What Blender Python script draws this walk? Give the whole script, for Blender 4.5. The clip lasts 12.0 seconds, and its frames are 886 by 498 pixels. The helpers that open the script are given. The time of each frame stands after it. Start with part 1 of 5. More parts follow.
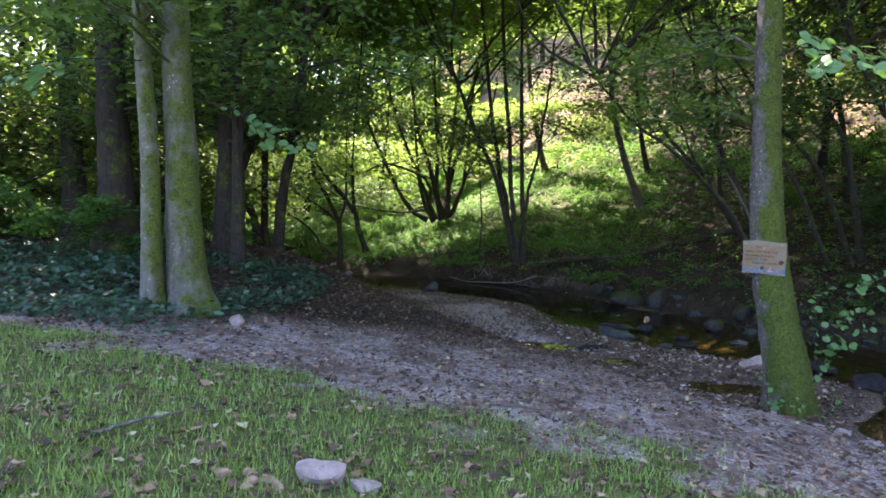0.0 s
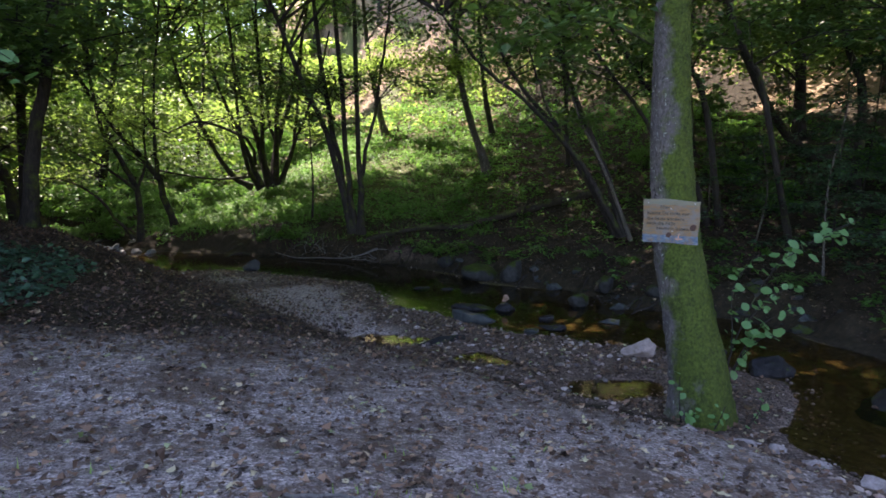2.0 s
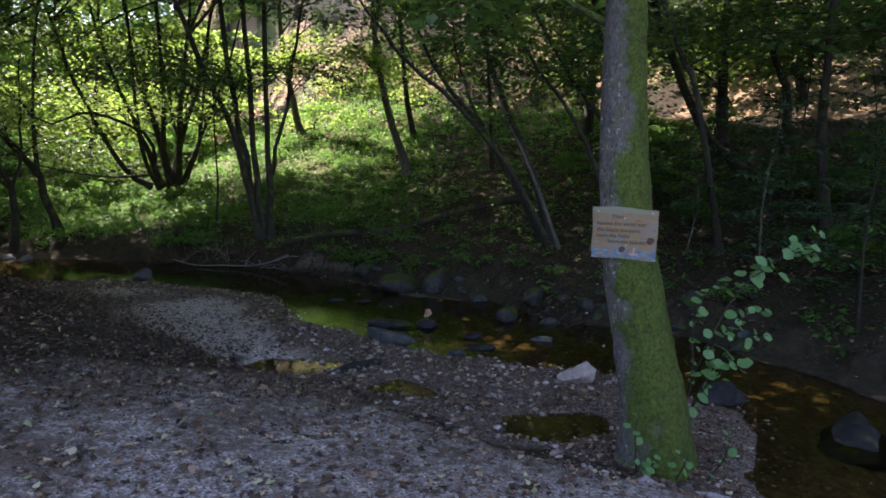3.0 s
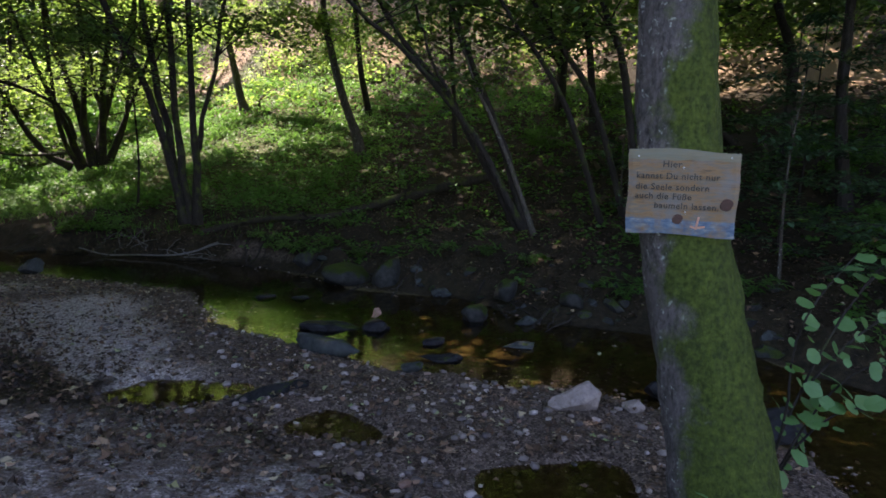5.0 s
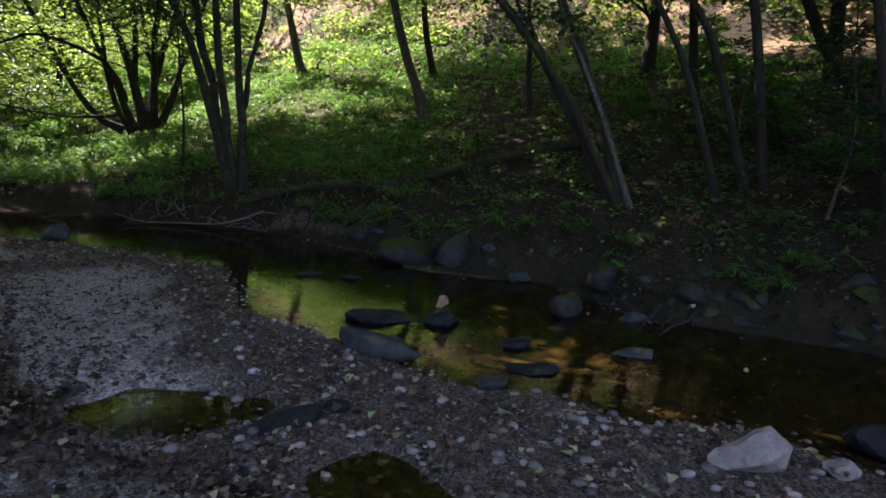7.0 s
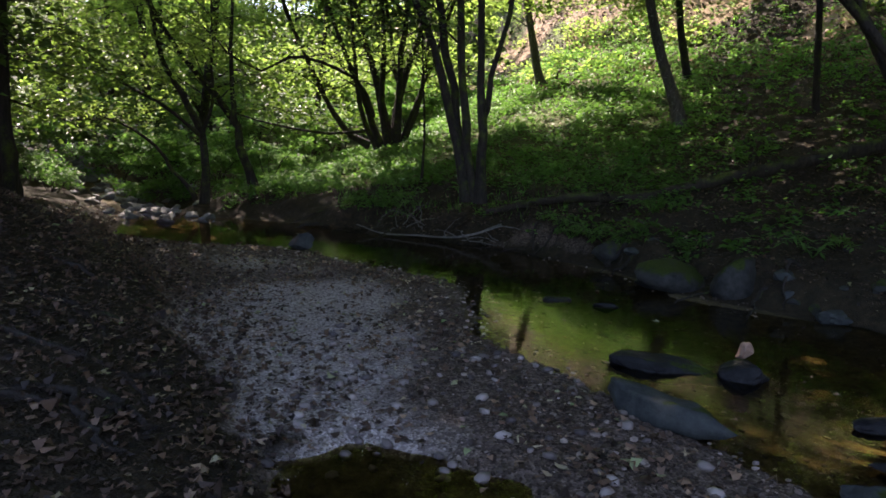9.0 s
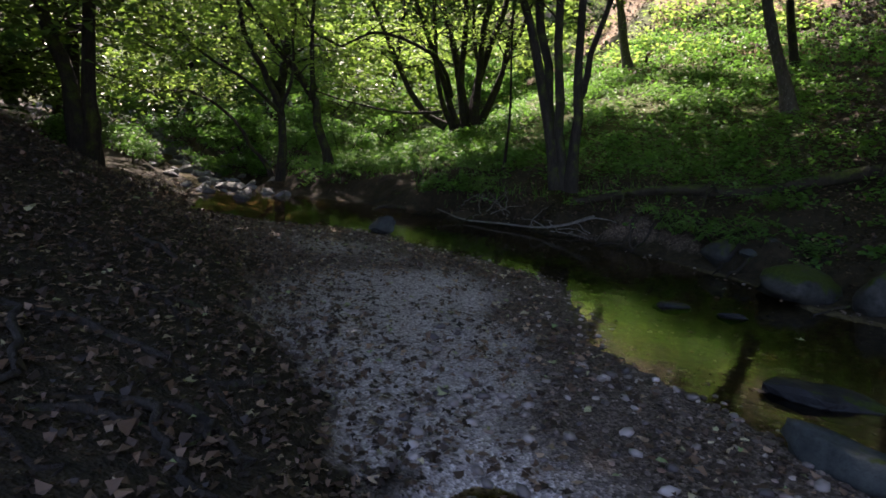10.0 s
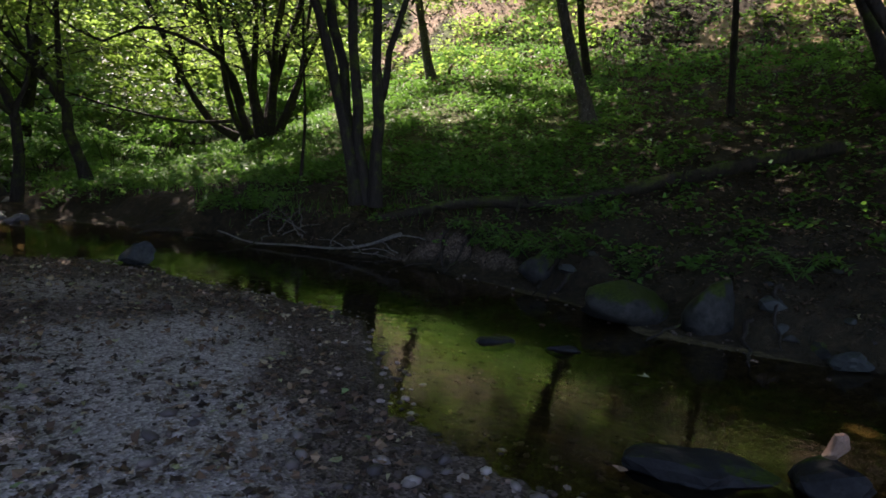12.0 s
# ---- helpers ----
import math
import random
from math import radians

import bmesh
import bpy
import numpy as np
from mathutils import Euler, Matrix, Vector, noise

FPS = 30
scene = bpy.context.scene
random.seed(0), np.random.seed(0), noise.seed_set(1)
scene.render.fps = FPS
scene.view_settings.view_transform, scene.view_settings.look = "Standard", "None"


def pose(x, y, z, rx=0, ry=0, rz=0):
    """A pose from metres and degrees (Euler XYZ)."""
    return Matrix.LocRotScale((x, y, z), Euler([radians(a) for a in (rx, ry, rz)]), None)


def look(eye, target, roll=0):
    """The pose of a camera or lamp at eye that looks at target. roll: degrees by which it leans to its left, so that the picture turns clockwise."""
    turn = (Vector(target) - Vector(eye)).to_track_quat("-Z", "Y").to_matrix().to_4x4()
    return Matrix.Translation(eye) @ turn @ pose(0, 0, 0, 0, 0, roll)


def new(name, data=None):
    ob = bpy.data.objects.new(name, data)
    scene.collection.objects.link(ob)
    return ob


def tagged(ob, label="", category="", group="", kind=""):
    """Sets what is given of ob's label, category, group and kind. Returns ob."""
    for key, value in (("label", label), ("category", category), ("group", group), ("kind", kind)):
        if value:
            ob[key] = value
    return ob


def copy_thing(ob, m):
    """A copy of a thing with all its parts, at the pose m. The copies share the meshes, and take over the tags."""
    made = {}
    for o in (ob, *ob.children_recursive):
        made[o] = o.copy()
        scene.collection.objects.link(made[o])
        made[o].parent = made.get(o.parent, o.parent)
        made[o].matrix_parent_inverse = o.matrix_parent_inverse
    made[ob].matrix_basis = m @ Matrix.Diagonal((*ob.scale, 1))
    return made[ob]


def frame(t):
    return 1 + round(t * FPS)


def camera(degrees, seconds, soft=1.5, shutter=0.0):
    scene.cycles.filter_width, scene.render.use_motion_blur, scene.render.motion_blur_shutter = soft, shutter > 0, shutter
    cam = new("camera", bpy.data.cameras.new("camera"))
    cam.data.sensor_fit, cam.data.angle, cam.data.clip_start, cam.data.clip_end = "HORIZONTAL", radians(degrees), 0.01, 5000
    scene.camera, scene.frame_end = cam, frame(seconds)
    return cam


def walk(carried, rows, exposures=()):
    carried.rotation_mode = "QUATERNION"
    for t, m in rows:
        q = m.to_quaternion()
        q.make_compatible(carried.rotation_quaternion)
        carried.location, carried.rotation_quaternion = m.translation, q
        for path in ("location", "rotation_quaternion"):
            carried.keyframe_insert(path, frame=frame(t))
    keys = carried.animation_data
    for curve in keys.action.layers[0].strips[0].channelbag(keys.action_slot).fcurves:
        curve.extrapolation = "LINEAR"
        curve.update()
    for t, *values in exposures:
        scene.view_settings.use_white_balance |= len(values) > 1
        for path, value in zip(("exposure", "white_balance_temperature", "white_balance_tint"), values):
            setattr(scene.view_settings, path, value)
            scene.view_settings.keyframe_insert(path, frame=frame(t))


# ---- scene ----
cam = camera(67.4, 12.0, soft=1.7)
METRES, EYE, TILT, LEAN, TURN = 11.0, 2.35, -6.0, 0.0, 0.0
ROWS = [
    (0.0, 0.0, 0.0, 0.0, -0.03, 2.19, -0.91),
    (0.5, 0.0075, 0.0566, 0.0021, -3.28, 1.05, -0.14),
    (1.0, 0.0163, 0.1136, 0.0027, -7.11, 0.49, 0.15),
    (1.5, 0.0253, 0.1719, 0.0044, -12.7, -0.58, 0.53),
    (2.0, 0.0385, 0.2279, 0.006, -13.47, -0.3, 0.71),
    (2.5, 0.0531, 0.2779, 0.0102, -19.73, -0.19, 0.06),
    (3.0, 0.0679, 0.3222, 0.0141, -20.31, -0.09, 0.44),
    (3.5, 0.084, 0.3665, 0.0111, -21.92, -0.47, 0.3),
    (5.5, 0.1604, 0.5325, 0.0025, -24.62, -0.95, 0.36),
    (6.0, 0.1759, 0.5733, -0.0021, -26.74, -0.92, -0.32),
    (6.5, 0.1782, 0.6084, -0.0041, -27.56, -1.34, -0.53),
    (7.0, 0.1825, 0.6458, -0.0021, -18.55, -2.85, -0.8),
    (9.0, 0.1754, 0.7608, -0.0039, 0.76, -1.93, -2.05),
    (9.5, 0.1542, 0.7886, 0.0025, 2.86, -2.96, -3.47),
    (10.0, 0.1377, 0.8189, -0.0024, 6.05, -3.58, -4.52),
    (10.5, 0.1341, 0.8543, 0.0064, 6.22, -4.46, -4.27),
    (11.0, 0.1384, 0.8895, 0.0044, -3.05, -2.08, -3.55),
    (11.5, 0.1454, 0.9179, 0.0004, -8.44, -2.03, -3.2),
    (12.0, 0.1601, 0.9462, 0.001, -9.86, -1.11, -2.65),
]
walk(cam, [(t, pose(0, 0, EYE, TILT, LEAN, TURN) @ pose(METRES * x, METRES * y, METRES * z, 90 + pitch, roll, yaw)) for t, x, y, z, yaw, pitch, roll in ROWS],
     exposures=[(0.0, 3.15, 6700, 28), (1.5, 2.75, 6700, 28), (3.5, 2.45, 6700, 28), (7.0, 2.25, 6700, 28), (9.5, 2.25, 6700, 28), (12.0, 1.95, 6700, 28)])

# ---- world, sun, exposure ----
SUN_ELEVATION, SUN_AZIMUTH = 47.0, -30.0          # degrees; azimuth from +y towards +x
to_sun = Vector((math.sin(radians(SUN_AZIMUTH)) * math.cos(radians(SUN_ELEVATION)),
                 math.cos(radians(SUN_AZIMUTH)) * math.cos(radians(SUN_ELEVATION)),
                 math.sin(radians(SUN_ELEVATION))))
world = bpy.data.worlds.new("sky")
scene.world = world
world.use_nodes = True
wn = world.node_tree.nodes
sky = wn.new("ShaderNodeTexSky")
sky.sky_type, sky.sun_disc = "NISHITA", False
sky.sun_elevation, sky.sun_rotation = radians(SUN_ELEVATION), radians(SUN_AZIMUTH)
wn["Background"].inputs[1].default_value = 0.14
world.node_tree.links.new(sky.outputs[0], wn["Background"].inputs[0])
sun_lamp = bpy.data.lights.new("sun", "SUN")
sun_lamp.energy, sun_lamp.angle, sun_lamp.color = 4.6, radians(0.5), (1.0, 0.93, 0.78)
sun = new("sun", sun_lamp)
sun.matrix_world = look((0, 0, 60), Vector((0, 0, 60)) - to_sun)

# ---- small tools ----
rng = np.random.default_rng(7)


def mesh_np(name, verts, faces, smooth=True):
    """A mesh from arrays; faces all have the same number of corners."""
    verts, faces = np.asarray(verts, dtype=np.float32), np.asarray(faces, dtype=np.int32)
    me = bpy.data.meshes.new(name)
    k = faces.shape[1]
    me.vertices.add(len(verts))
    me.vertices.foreach_set("co", verts.ravel())
    me.loops.add(faces.size)
    me.loops.foreach_set("vertex_index", faces.ravel())
    me.polygons.add(len(faces))
    me.polygons.foreach_set("loop_start", np.arange(0, faces.size, k, dtype=np.int32))
    me.polygons.foreach_set("use_smooth", np.full(len(faces), smooth))
    me.update(calc_edges=True)
    me.validate()
    return me


def part(name, data, material, parent=None, label=""):
    """Links a bmesh or mesh as one object, under a thing or a part when given."""
    if isinstance(data, bmesh.types.BMesh):
        me = bpy.data.meshes.new(name)
        data.to_mesh(me)
        data.free()
        data = me
    ob = new(name, data)
    if material and not data.materials:
        data.materials.append(material)
    if parent:
        ob.parent = parent
    return tagged(ob, label) if label else ob


def empty(name, place):
    ob = new(name)
    ob.location = place
    ob.empty_display_size = 0.2
    return ob


lattice = np.random.default_rng(3).random((256, 256))


def vnoise(x, y, scale):
    """Smooth value noise from 0 to 1 over the plan, on cells of that many metres."""
    x, y = np.asarray(x, float) / scale + 400, np.asarray(y, float) / scale + 400
    i, j = np.floor(x).astype(int), np.floor(y).astype(int)
    u, v = x - i, y - j
    u, v = u * u * (3 - 2 * u), v * v * (3 - 2 * v)
    g = lambda a, b: lattice[a % 256, b % 256]
    return (g(i, j) * (1 - u) + g(i + 1, j) * u) * (1 - v) + (g(i, j + 1) * (1 - u) + g(i + 1, j + 1) * u) * v


def smooth(a, b, x):
    t = np.clip((np.asarray(x, float) - a) / (b - a), 0, 1)
    return t * t * (3 - 2 * t)


# ---- the lie of the land ----
# plan lines, from upstream to downstream; the water lies to their right or left
NEAR_EDGE = [(-26, 43), (-14, 33), (-7.4, 25.0), (-4.9, 22.0), (-3.6, 18.9), (-1.8, 18.1), (-0.9, 18.2), (0.0, 17.5), (1.6, 16.0), (2.05, 15.6), (2.0, 14.6), (2.1, 13.6),
             (2.6, 12.8), (3.2, 11.8), (3.6, 11.1), (4.1, 10.9), (4.4, 10.3), (4.95, 10.1), (5.3, 9.2), (5.6, 8.4), (5.35, 7.9),
             (4.95, 7.45), (4.6, 7.2), (4.45, 6.9), (4.52, 6.3), (4.75, 5.6), (5.6, 3.4), (7.5, 0.0), (12, -8)]
FAR_EDGE = [(-24, 45), (-12.6, 34), (-6.2, 26.0), (-4.0, 22.6), (-1.5, 21.9), (0.0, 20.4), (1.4, 19.8), (2.6, 18.8), (3.7, 17.7), (4.25, 16.9), (4.6, 15.6),
            (5.8, 14.3), (6.2, 12.4), (7.3, 11.5), (7.6, 10.4), (7.5, 8.6), (7.3, 6.4), (8.0, 4.0), (10, 0.0), (15, -8)]
BANK_LINE = [(-26, 42), (-14, 32), (-7.8, 25.0), (-5.2, 21.6), (-4.0, 19.0), (-2.2, 16.9), (-0.8, 14.8), (0.05, 13.1), (0.5, 12.3), (0.85, 11.7), (1.2, 10.9), (2.2, 9.8),
             (2.8, 8.5), (3.3, 7.75), (3.9, 7.1), (4.15, 6.5), (4.5, 5.2), (5.3, 3.4), (7.2, 0.0), (11.7, -8)]


def side(line, x, y):
    """Signed distance from a plan line; positive to the left of its run."""
    x, y = np.asarray(x, float), np.asarray(y, float)
    best, sign = np.full(x.shape, 1e9), np.ones(x.shape)
    for (ax, ay), (bx, by) in zip(line[:-1], line[1:]):
        dx, dy = bx - ax, by - ay
        ln = math.hypot(dx, dy)
        u = np.clip(((x - ax) * dx + (y - ay) * dy) / ln ** 2, 0, 1)
        d = np.hypot(x - ax - u * dx, y - ay - u * dy)
        c = dx * (y - ay) - dy * (x - ax)
        closer = d < best - 1e-9
        sign = np.where(closer, np.where(c >= 0, 1.0, -1.0), sign)
        best = np.where(closer, d, best)
    return best * sign


PUDDLES = [(1.68, 11.06, 0.66, 0.4, -0.15), (2.7, 9.98, 0.42, 0.3, -0.9), (3.7, 8.6, 0.62, 0.42, -0.45)]
MUD_LEDGE = [(2.6, 19.2), (3.4, 18.65), (4.0, 17.9)]          # a low shelf of mud at the foot of the far bank


def land(x, y, fine=True):
    """Height of the ground and the distances from its plan lines."""
    x, y = np.asarray(x, float), np.asarray(y, float)
    far, near, bank = side(FAR_EDGE, x, y), -side(NEAR_EDGE, x, y), -side(BANK_LINE, x, y)
    rough = vnoise(x, y, 2.3) * 0.6 + vnoise(x + 31, y, 0.9) * 0.3 + vnoise(x, y + 17, 0.33) * 0.12 - 0.5
    up = smooth(21, 32, y) * smooth(-2, -8, x) * 1.1                    # the stream climbs upstream
    # far bank: an eroded step, then the slope
    slope = np.interp(x, [-30, -5, 0, 3, 6, 12], [0.05, 0.08, 0.195, 0.3, 0.355, 0.37])
    step = np.interp(x, [-6, -2, 1, 3.2, 4.4], [0.22, 0.3, 0.45, 0.48, 0.34])
    shelf = np.exp(-(side(MUD_LEDGE, x, y) / 0.22) ** 4)
    clod = vnoise(x + 7, y + 3, 0.5) - 0.5 + 0.7 * (vnoise(x + 5, y, 0.24) - 0.5)
    f = np.maximum(far, 0)
    zf = step * smooth(0.0, np.interp(x, [0.0, 2.5, 4.2], [0.95, 0.7, 0.95]), f + rough * 0.3 + clod * 0.35 - 0.12 * shelf) + 0.02 * shelf + clod * 0.16 * smooth(0.1, 0.5, f) * smooth(4.0, 1.8, f) + slope * np.maximum(f - 0.8, 0) * (1 + 0.0 * f) + rough * 0.12 * smooth(0.3, 2, f) + rough * 0.4 * smooth(0.0, 0.4, f) * smooth(3.5, 1.2, f)
    steep = np.maximum(f - np.interp(x, [-10, 0, 6, 20], [34, 24, 15.5, 12]), 0)
    zf = zf + 0.42 * np.minimum(steep, 30) - np.minimum(slope * np.maximum(f - 30, 0), 1e3) * 0.85
    zf = zf + 6.0 * smooth(40, 110, np.hypot(x, y)) * (y > 0)
    # near bank
    b = np.maximum(bank, 0)
    k = np.interp(y, [7, 9.5, 12, 15, 18, 21, 26], [0.14, 0.2, 0.34, 0.5, 0.42, 0.14, 0.1])
    lip = np.interp(y, [5, 7.5, 10, 14, 18], [0.10, 0.07, 0.05, 0.06, 0.12])
    zn = 0.04 + lip * smooth(0.0, 0.3, b + rough * 0.15) + np.minimum(k * b, 0.9 + 0.06 * b) + 0.035 * np.clip(6 - y, 0, 4) * smooth(0, 3, b)
    zn = np.minimum(zn, 2.2) + rough * np.interp(y, [6, 11, 14], [0.05, 0.12, 0.28]) * smooth(0.1, 1.5, b)
    # gravel bar between bank line and water
    bar = np.maximum(near, 0)
    zb = np.minimum(0.015 + 0.04 * bar, 0.06) + rough * 0.04
    for px, py, a, c, turn in PUDDLES:
        ct, st = math.cos(turn), math.sin(turn)
        u, v = (x - px) * ct + (y - py) * st, -(x - px) * st + (y - py) * ct
        u, v = u + (vnoise(x + px, y, 0.4) - 0.5) * 0.35, v + (vnoise(x, y + px, 0.3) - 0.5) * 0.25
        zb = zb - 0.11 * np.exp(-((u / a) ** 2 + (v / c) ** 2) ** 2)
    # the bed of the stream
    depth = np.minimum(np.maximum(-near, 0), np.maximum(-far, 0))
    zw = -np.minimum(0.07 * depth + 0.2 * smooth(0.3, 2.2, depth), 0.42) + rough * 0.06
    z = np.where(far > 0, zf, np.where(bank > 0, zn, np.where(near > 0, zb, zw)))
    return z + up, far, near, bank


def ground_z(x, y):
    return float(land(np.array([x]), np.array([y]))[0][0])


# ---- materials ----
def node_material(name):
    m = bpy.data.materials.new(name)
    m.use_nodes = True
    nt = m.node_tree
    return m, nt, nt.nodes["Principled BSDF"]


def add(nt, kind, **inputs):
    n = nt.nodes.new(kind)
    for k, v in inputs.items():
        key = int(k[1:]) if k[0] == "i" and k[1:].isdigit() else k.replace("_", " ")
        if hasattr(v, "is_output"):
            nt.links.new(v, n.inputs[key])
        else:
            n.inputs[key].default_value = v
    return n


def grain(nt, co, scale, detail=4.0, rough=0.6):
    n = add(nt, "ShaderNodeTexNoise", Scale=scale, Detail=detail, Roughness=rough)
    nt.links.new(co, n.inputs["Vector"])
    return n.outputs["Fac"]


def ramp(nt, fac, stops):
    n = nt.nodes.new("ShaderNodeValToRGB")
    nt.links.new(fac, n.inputs[0])
    el = n.color_ramp.elements
    while len(el) < len(stops):
        el.new(0.5)
    for e, (p, c) in zip(el, stops):
        e.position, e.color = p, (*c, 1) if len(c) == 3 else c
    return n.outputs[0]


def blend(nt, fac, a, b):
    n = nt.nodes.new("ShaderNodeMix")
    n.data_type = "RGBA"
    for sock, v in ((n.inputs[0], fac), (n.inputs[6], a), (n.inputs[7], b)):
        if hasattr(v, "is_output"):
            nt.links.new(v, sock)
        else:
            sock.default_value = v if isinstance(v, (int, float)) else (*v, 1)
    return n.outputs[2]


def maths(nt, op, a, b=0.0):
    n = nt.nodes.new("ShaderNodeMath")
    n.operation, n.use_clamp = op, True
    for sock, v in ((n.inputs[0], a), (n.inputs[1], b)):
        if hasattr(v, "is_output"):
            nt.links.new(v, sock)
        else:
            sock.default_value = v
    return n.outputs[0]


def bumped(nt, bsdf, height, strength, distance):
    n = add(nt, "ShaderNodeBump", Strength=strength, Distance=distance)
    nt.links.new(height, n.inputs["Height"])
    nt.links.new(n.outputs[0], bsdf.inputs["Normal"])


def coords(nt, scale=(1, 1, 1), which="Object"):
    tc = nt.nodes.new("ShaderNodeTexCoord")
    mp = nt.nodes.new("ShaderNodeMapping")
    mp.inputs["Scale"].default_value = scale
    nt.links.new(tc.outputs[which], mp.inputs[0])
    return mp.outputs[0]


def bark_material(name, dark, light, moss=0.5, moss_dir=(0.8, -0.3, 0.1), lichen=0.0, ridge=9.0, moss_top=0.0, run=0.22):
    m, nt, bs = node_material(name)
    co = coords(nt, (1, 1, run))
    plain = coords(nt)
    fine = grain(nt, co, ridge * 3, 6, 0.7)
    coarse = grain(nt, co, ridge, 3)
    col = ramp(nt, fine, [(0.3, dark), (0.7, light)])
    col = blend(nt, ramp(nt, grain(nt, plain, 5, 4), [(0.5, (0, 0, 0)), (0.7, (1, 1, 1))]), col, [c * 0.6 for c in light])
    if lichen:
        col = blend(nt, ramp(nt, grain(nt, plain, 26, 5, 0.7), [(0.64 - 0.1 * lichen, (0, 0, 0)), (0.7 - 0.08 * lichen, (1, 1, 1))]), col, (0.36, 0.4, 0.36))
    geo = nt.nodes.new("ShaderNodeNewGeometry")
    dot = nt.nodes.new("ShaderNodeVectorMath")
    dot.operation = "DOT_PRODUCT"
    nt.links.new(geo.outputs["Normal"], dot.inputs[0])
    dot.inputs[1].default_value = moss_dir
    lean = maths(nt, "MULTIPLY_ADD", dot.outputs["Value"], 0.3)
    lean.node.inputs[2].default_value = moss - 0.5
    spots = maths(nt, "ADD", lean, grain(nt, plain, 3.2, 5, 0.65))
    if moss_top:                                                   # moss thins out up the trunk
        sep = nt.nodes.new("ShaderNodeSeparateXYZ")
        nt.links.new(plain, sep.inputs[0])
        spots = maths(nt, "SUBTRACT", spots, maths(nt, "MULTIPLY", maths(nt, "SUBTRACT", sep.outputs[2], moss_top - 0.6), 0.16))
    green = ramp(nt, grain(nt, plain, 40, 4), [(0.3, (0.022, 0.038, 0.006)), (0.7, (0.085, 0.12, 0.018))])
    green = blend(nt, ramp(nt, grain(nt, plain, 9, 5, 0.7), [(0.5, (0, 0, 0)), (0.68, (0.75, 0.75, 0.75))]), green, (0.02, 0.03, 0.009))
    col = blend(nt, ramp(nt, spots, [(0.58, (0, 0, 0)), (0.74, (1, 1, 1))]), col, green)
    nt.links.new(col, bs.inputs["Base Color"])
    bs.inputs["Roughness"].default_value = 0.9
    bs.inputs["Specular IOR Level"].default_value = 0.25
    bumped(nt, bs, maths(nt, "ADD", maths(nt, "MULTIPLY", coarse, 0.6), maths(nt, "MULTIPLY", fine, 0.4)), 1.0, 0.075)
    return m


def leaf_material(name, dark, light, glow, share=0.5, gloss=0.35):
    """A leaf: a waxy face that also lets light through in its own colour."""
    m, nt, bs = node_material(name)
    geo = nt.nodes.new("ShaderNodeNewGeometry")
    r = geo.outputs["Random Per Island"]
    col = ramp(nt, r, [(0.0, dark), (0.75, light), (1.0, [min(1, c * 1.35) for c in light])])
    nt.links.new(col, bs.inputs["Base Color"])
    bs.inputs["Roughness"].default_value = 0.5
    bs.inputs["Specular IOR Level"].default_value = gloss
    tl = nt.nodes.new("ShaderNodeBsdfTranslucent")
    nt.links.new(ramp(nt, r, [(0.0, [c * 0.6 for c in glow]), (1.0, glow)]), tl.inputs[0])
    mx = add(nt, "ShaderNodeMixShader", Fac=share)
    nt.links.new(bs.outputs[0], mx.inputs[1])
    nt.links.new(tl.outputs[0], mx.inputs[2])
    nt.links.new(mx.outputs[0], nt.nodes["Material Output"].inputs[0])
    return m


def stone_material(name, dark, light, moss=0.0, wet=0.0, scale=9.0):
    m, nt, bs = node_material(name)
    co = coords(nt)
    a = grain(nt, co, scale, 6, 0.7)
    col = ramp(nt, a, [(0.3, dark), (0.7, light)])
    col = blend(nt, ramp(nt, grain(nt, co, scale * 5, 3), [(0.55, (0, 0, 0)), (0.75, (0.6, 0.6, 0.6))]), col, [c * 0.5 for c in dark])
    if moss:
        geo = nt.nodes.new("ShaderNodeNewGeometry")
        sep = nt.nodes.new("ShaderNodeSeparateXYZ")
        nt.links.new(geo.outputs["Normal"], sep.inputs[0])
        s = maths(nt, "ADD", maths(nt, "MULTIPLY", sep.outputs[2], 0.35), grain(nt, co, 6, 4))
        green = ramp(nt, grain(nt, co, 50, 3), [(0.3, (0.012, 0.02, 0.004)), (0.7, (0.04, 0.06, 0.01))])
        col = blend(nt, ramp(nt, s, [(0.95 - 0.4 * moss, (0, 0, 0)), (1.0 - 0.3 * moss, (1, 1, 1))]), col, green)
    nt.links.new(col, bs.inputs["Base Color"])
    bs.inputs["Roughness"].default_value = 0.85 - 0.35 * wet
    bs.inputs["Specular IOR Level"].default_value = 0.15
    bumped(nt, bs, a, 0.6, 0.02)
    return m


def pieces_material(name, stops, rough=0.8, per="island", shine=0.3):
    """Many small pieces, each in a tone of its own."""
    m, nt, bs = node_material(name)
    if per == "island":
        r = nt.nodes.new("ShaderNodeNewGeometry").outputs["Random Per Island"]
    else:
        r = nt.nodes.new("ShaderNodeObjectInfo").outputs["Random"]
    co = coords(nt)
    col = ramp(nt, r, stops)
    col = blend(nt, maths(nt, "MULTIPLY", grain(nt, co, 60, 4), 0.3), col, [c * 0.4 for c in stops[0][1]])
    nt.links.new(col, bs.inputs["Base Color"])
    bs.inputs["Roughness"].default_value = rough
    bs.inputs["Specular IOR Level"].default_value = shine
    return m


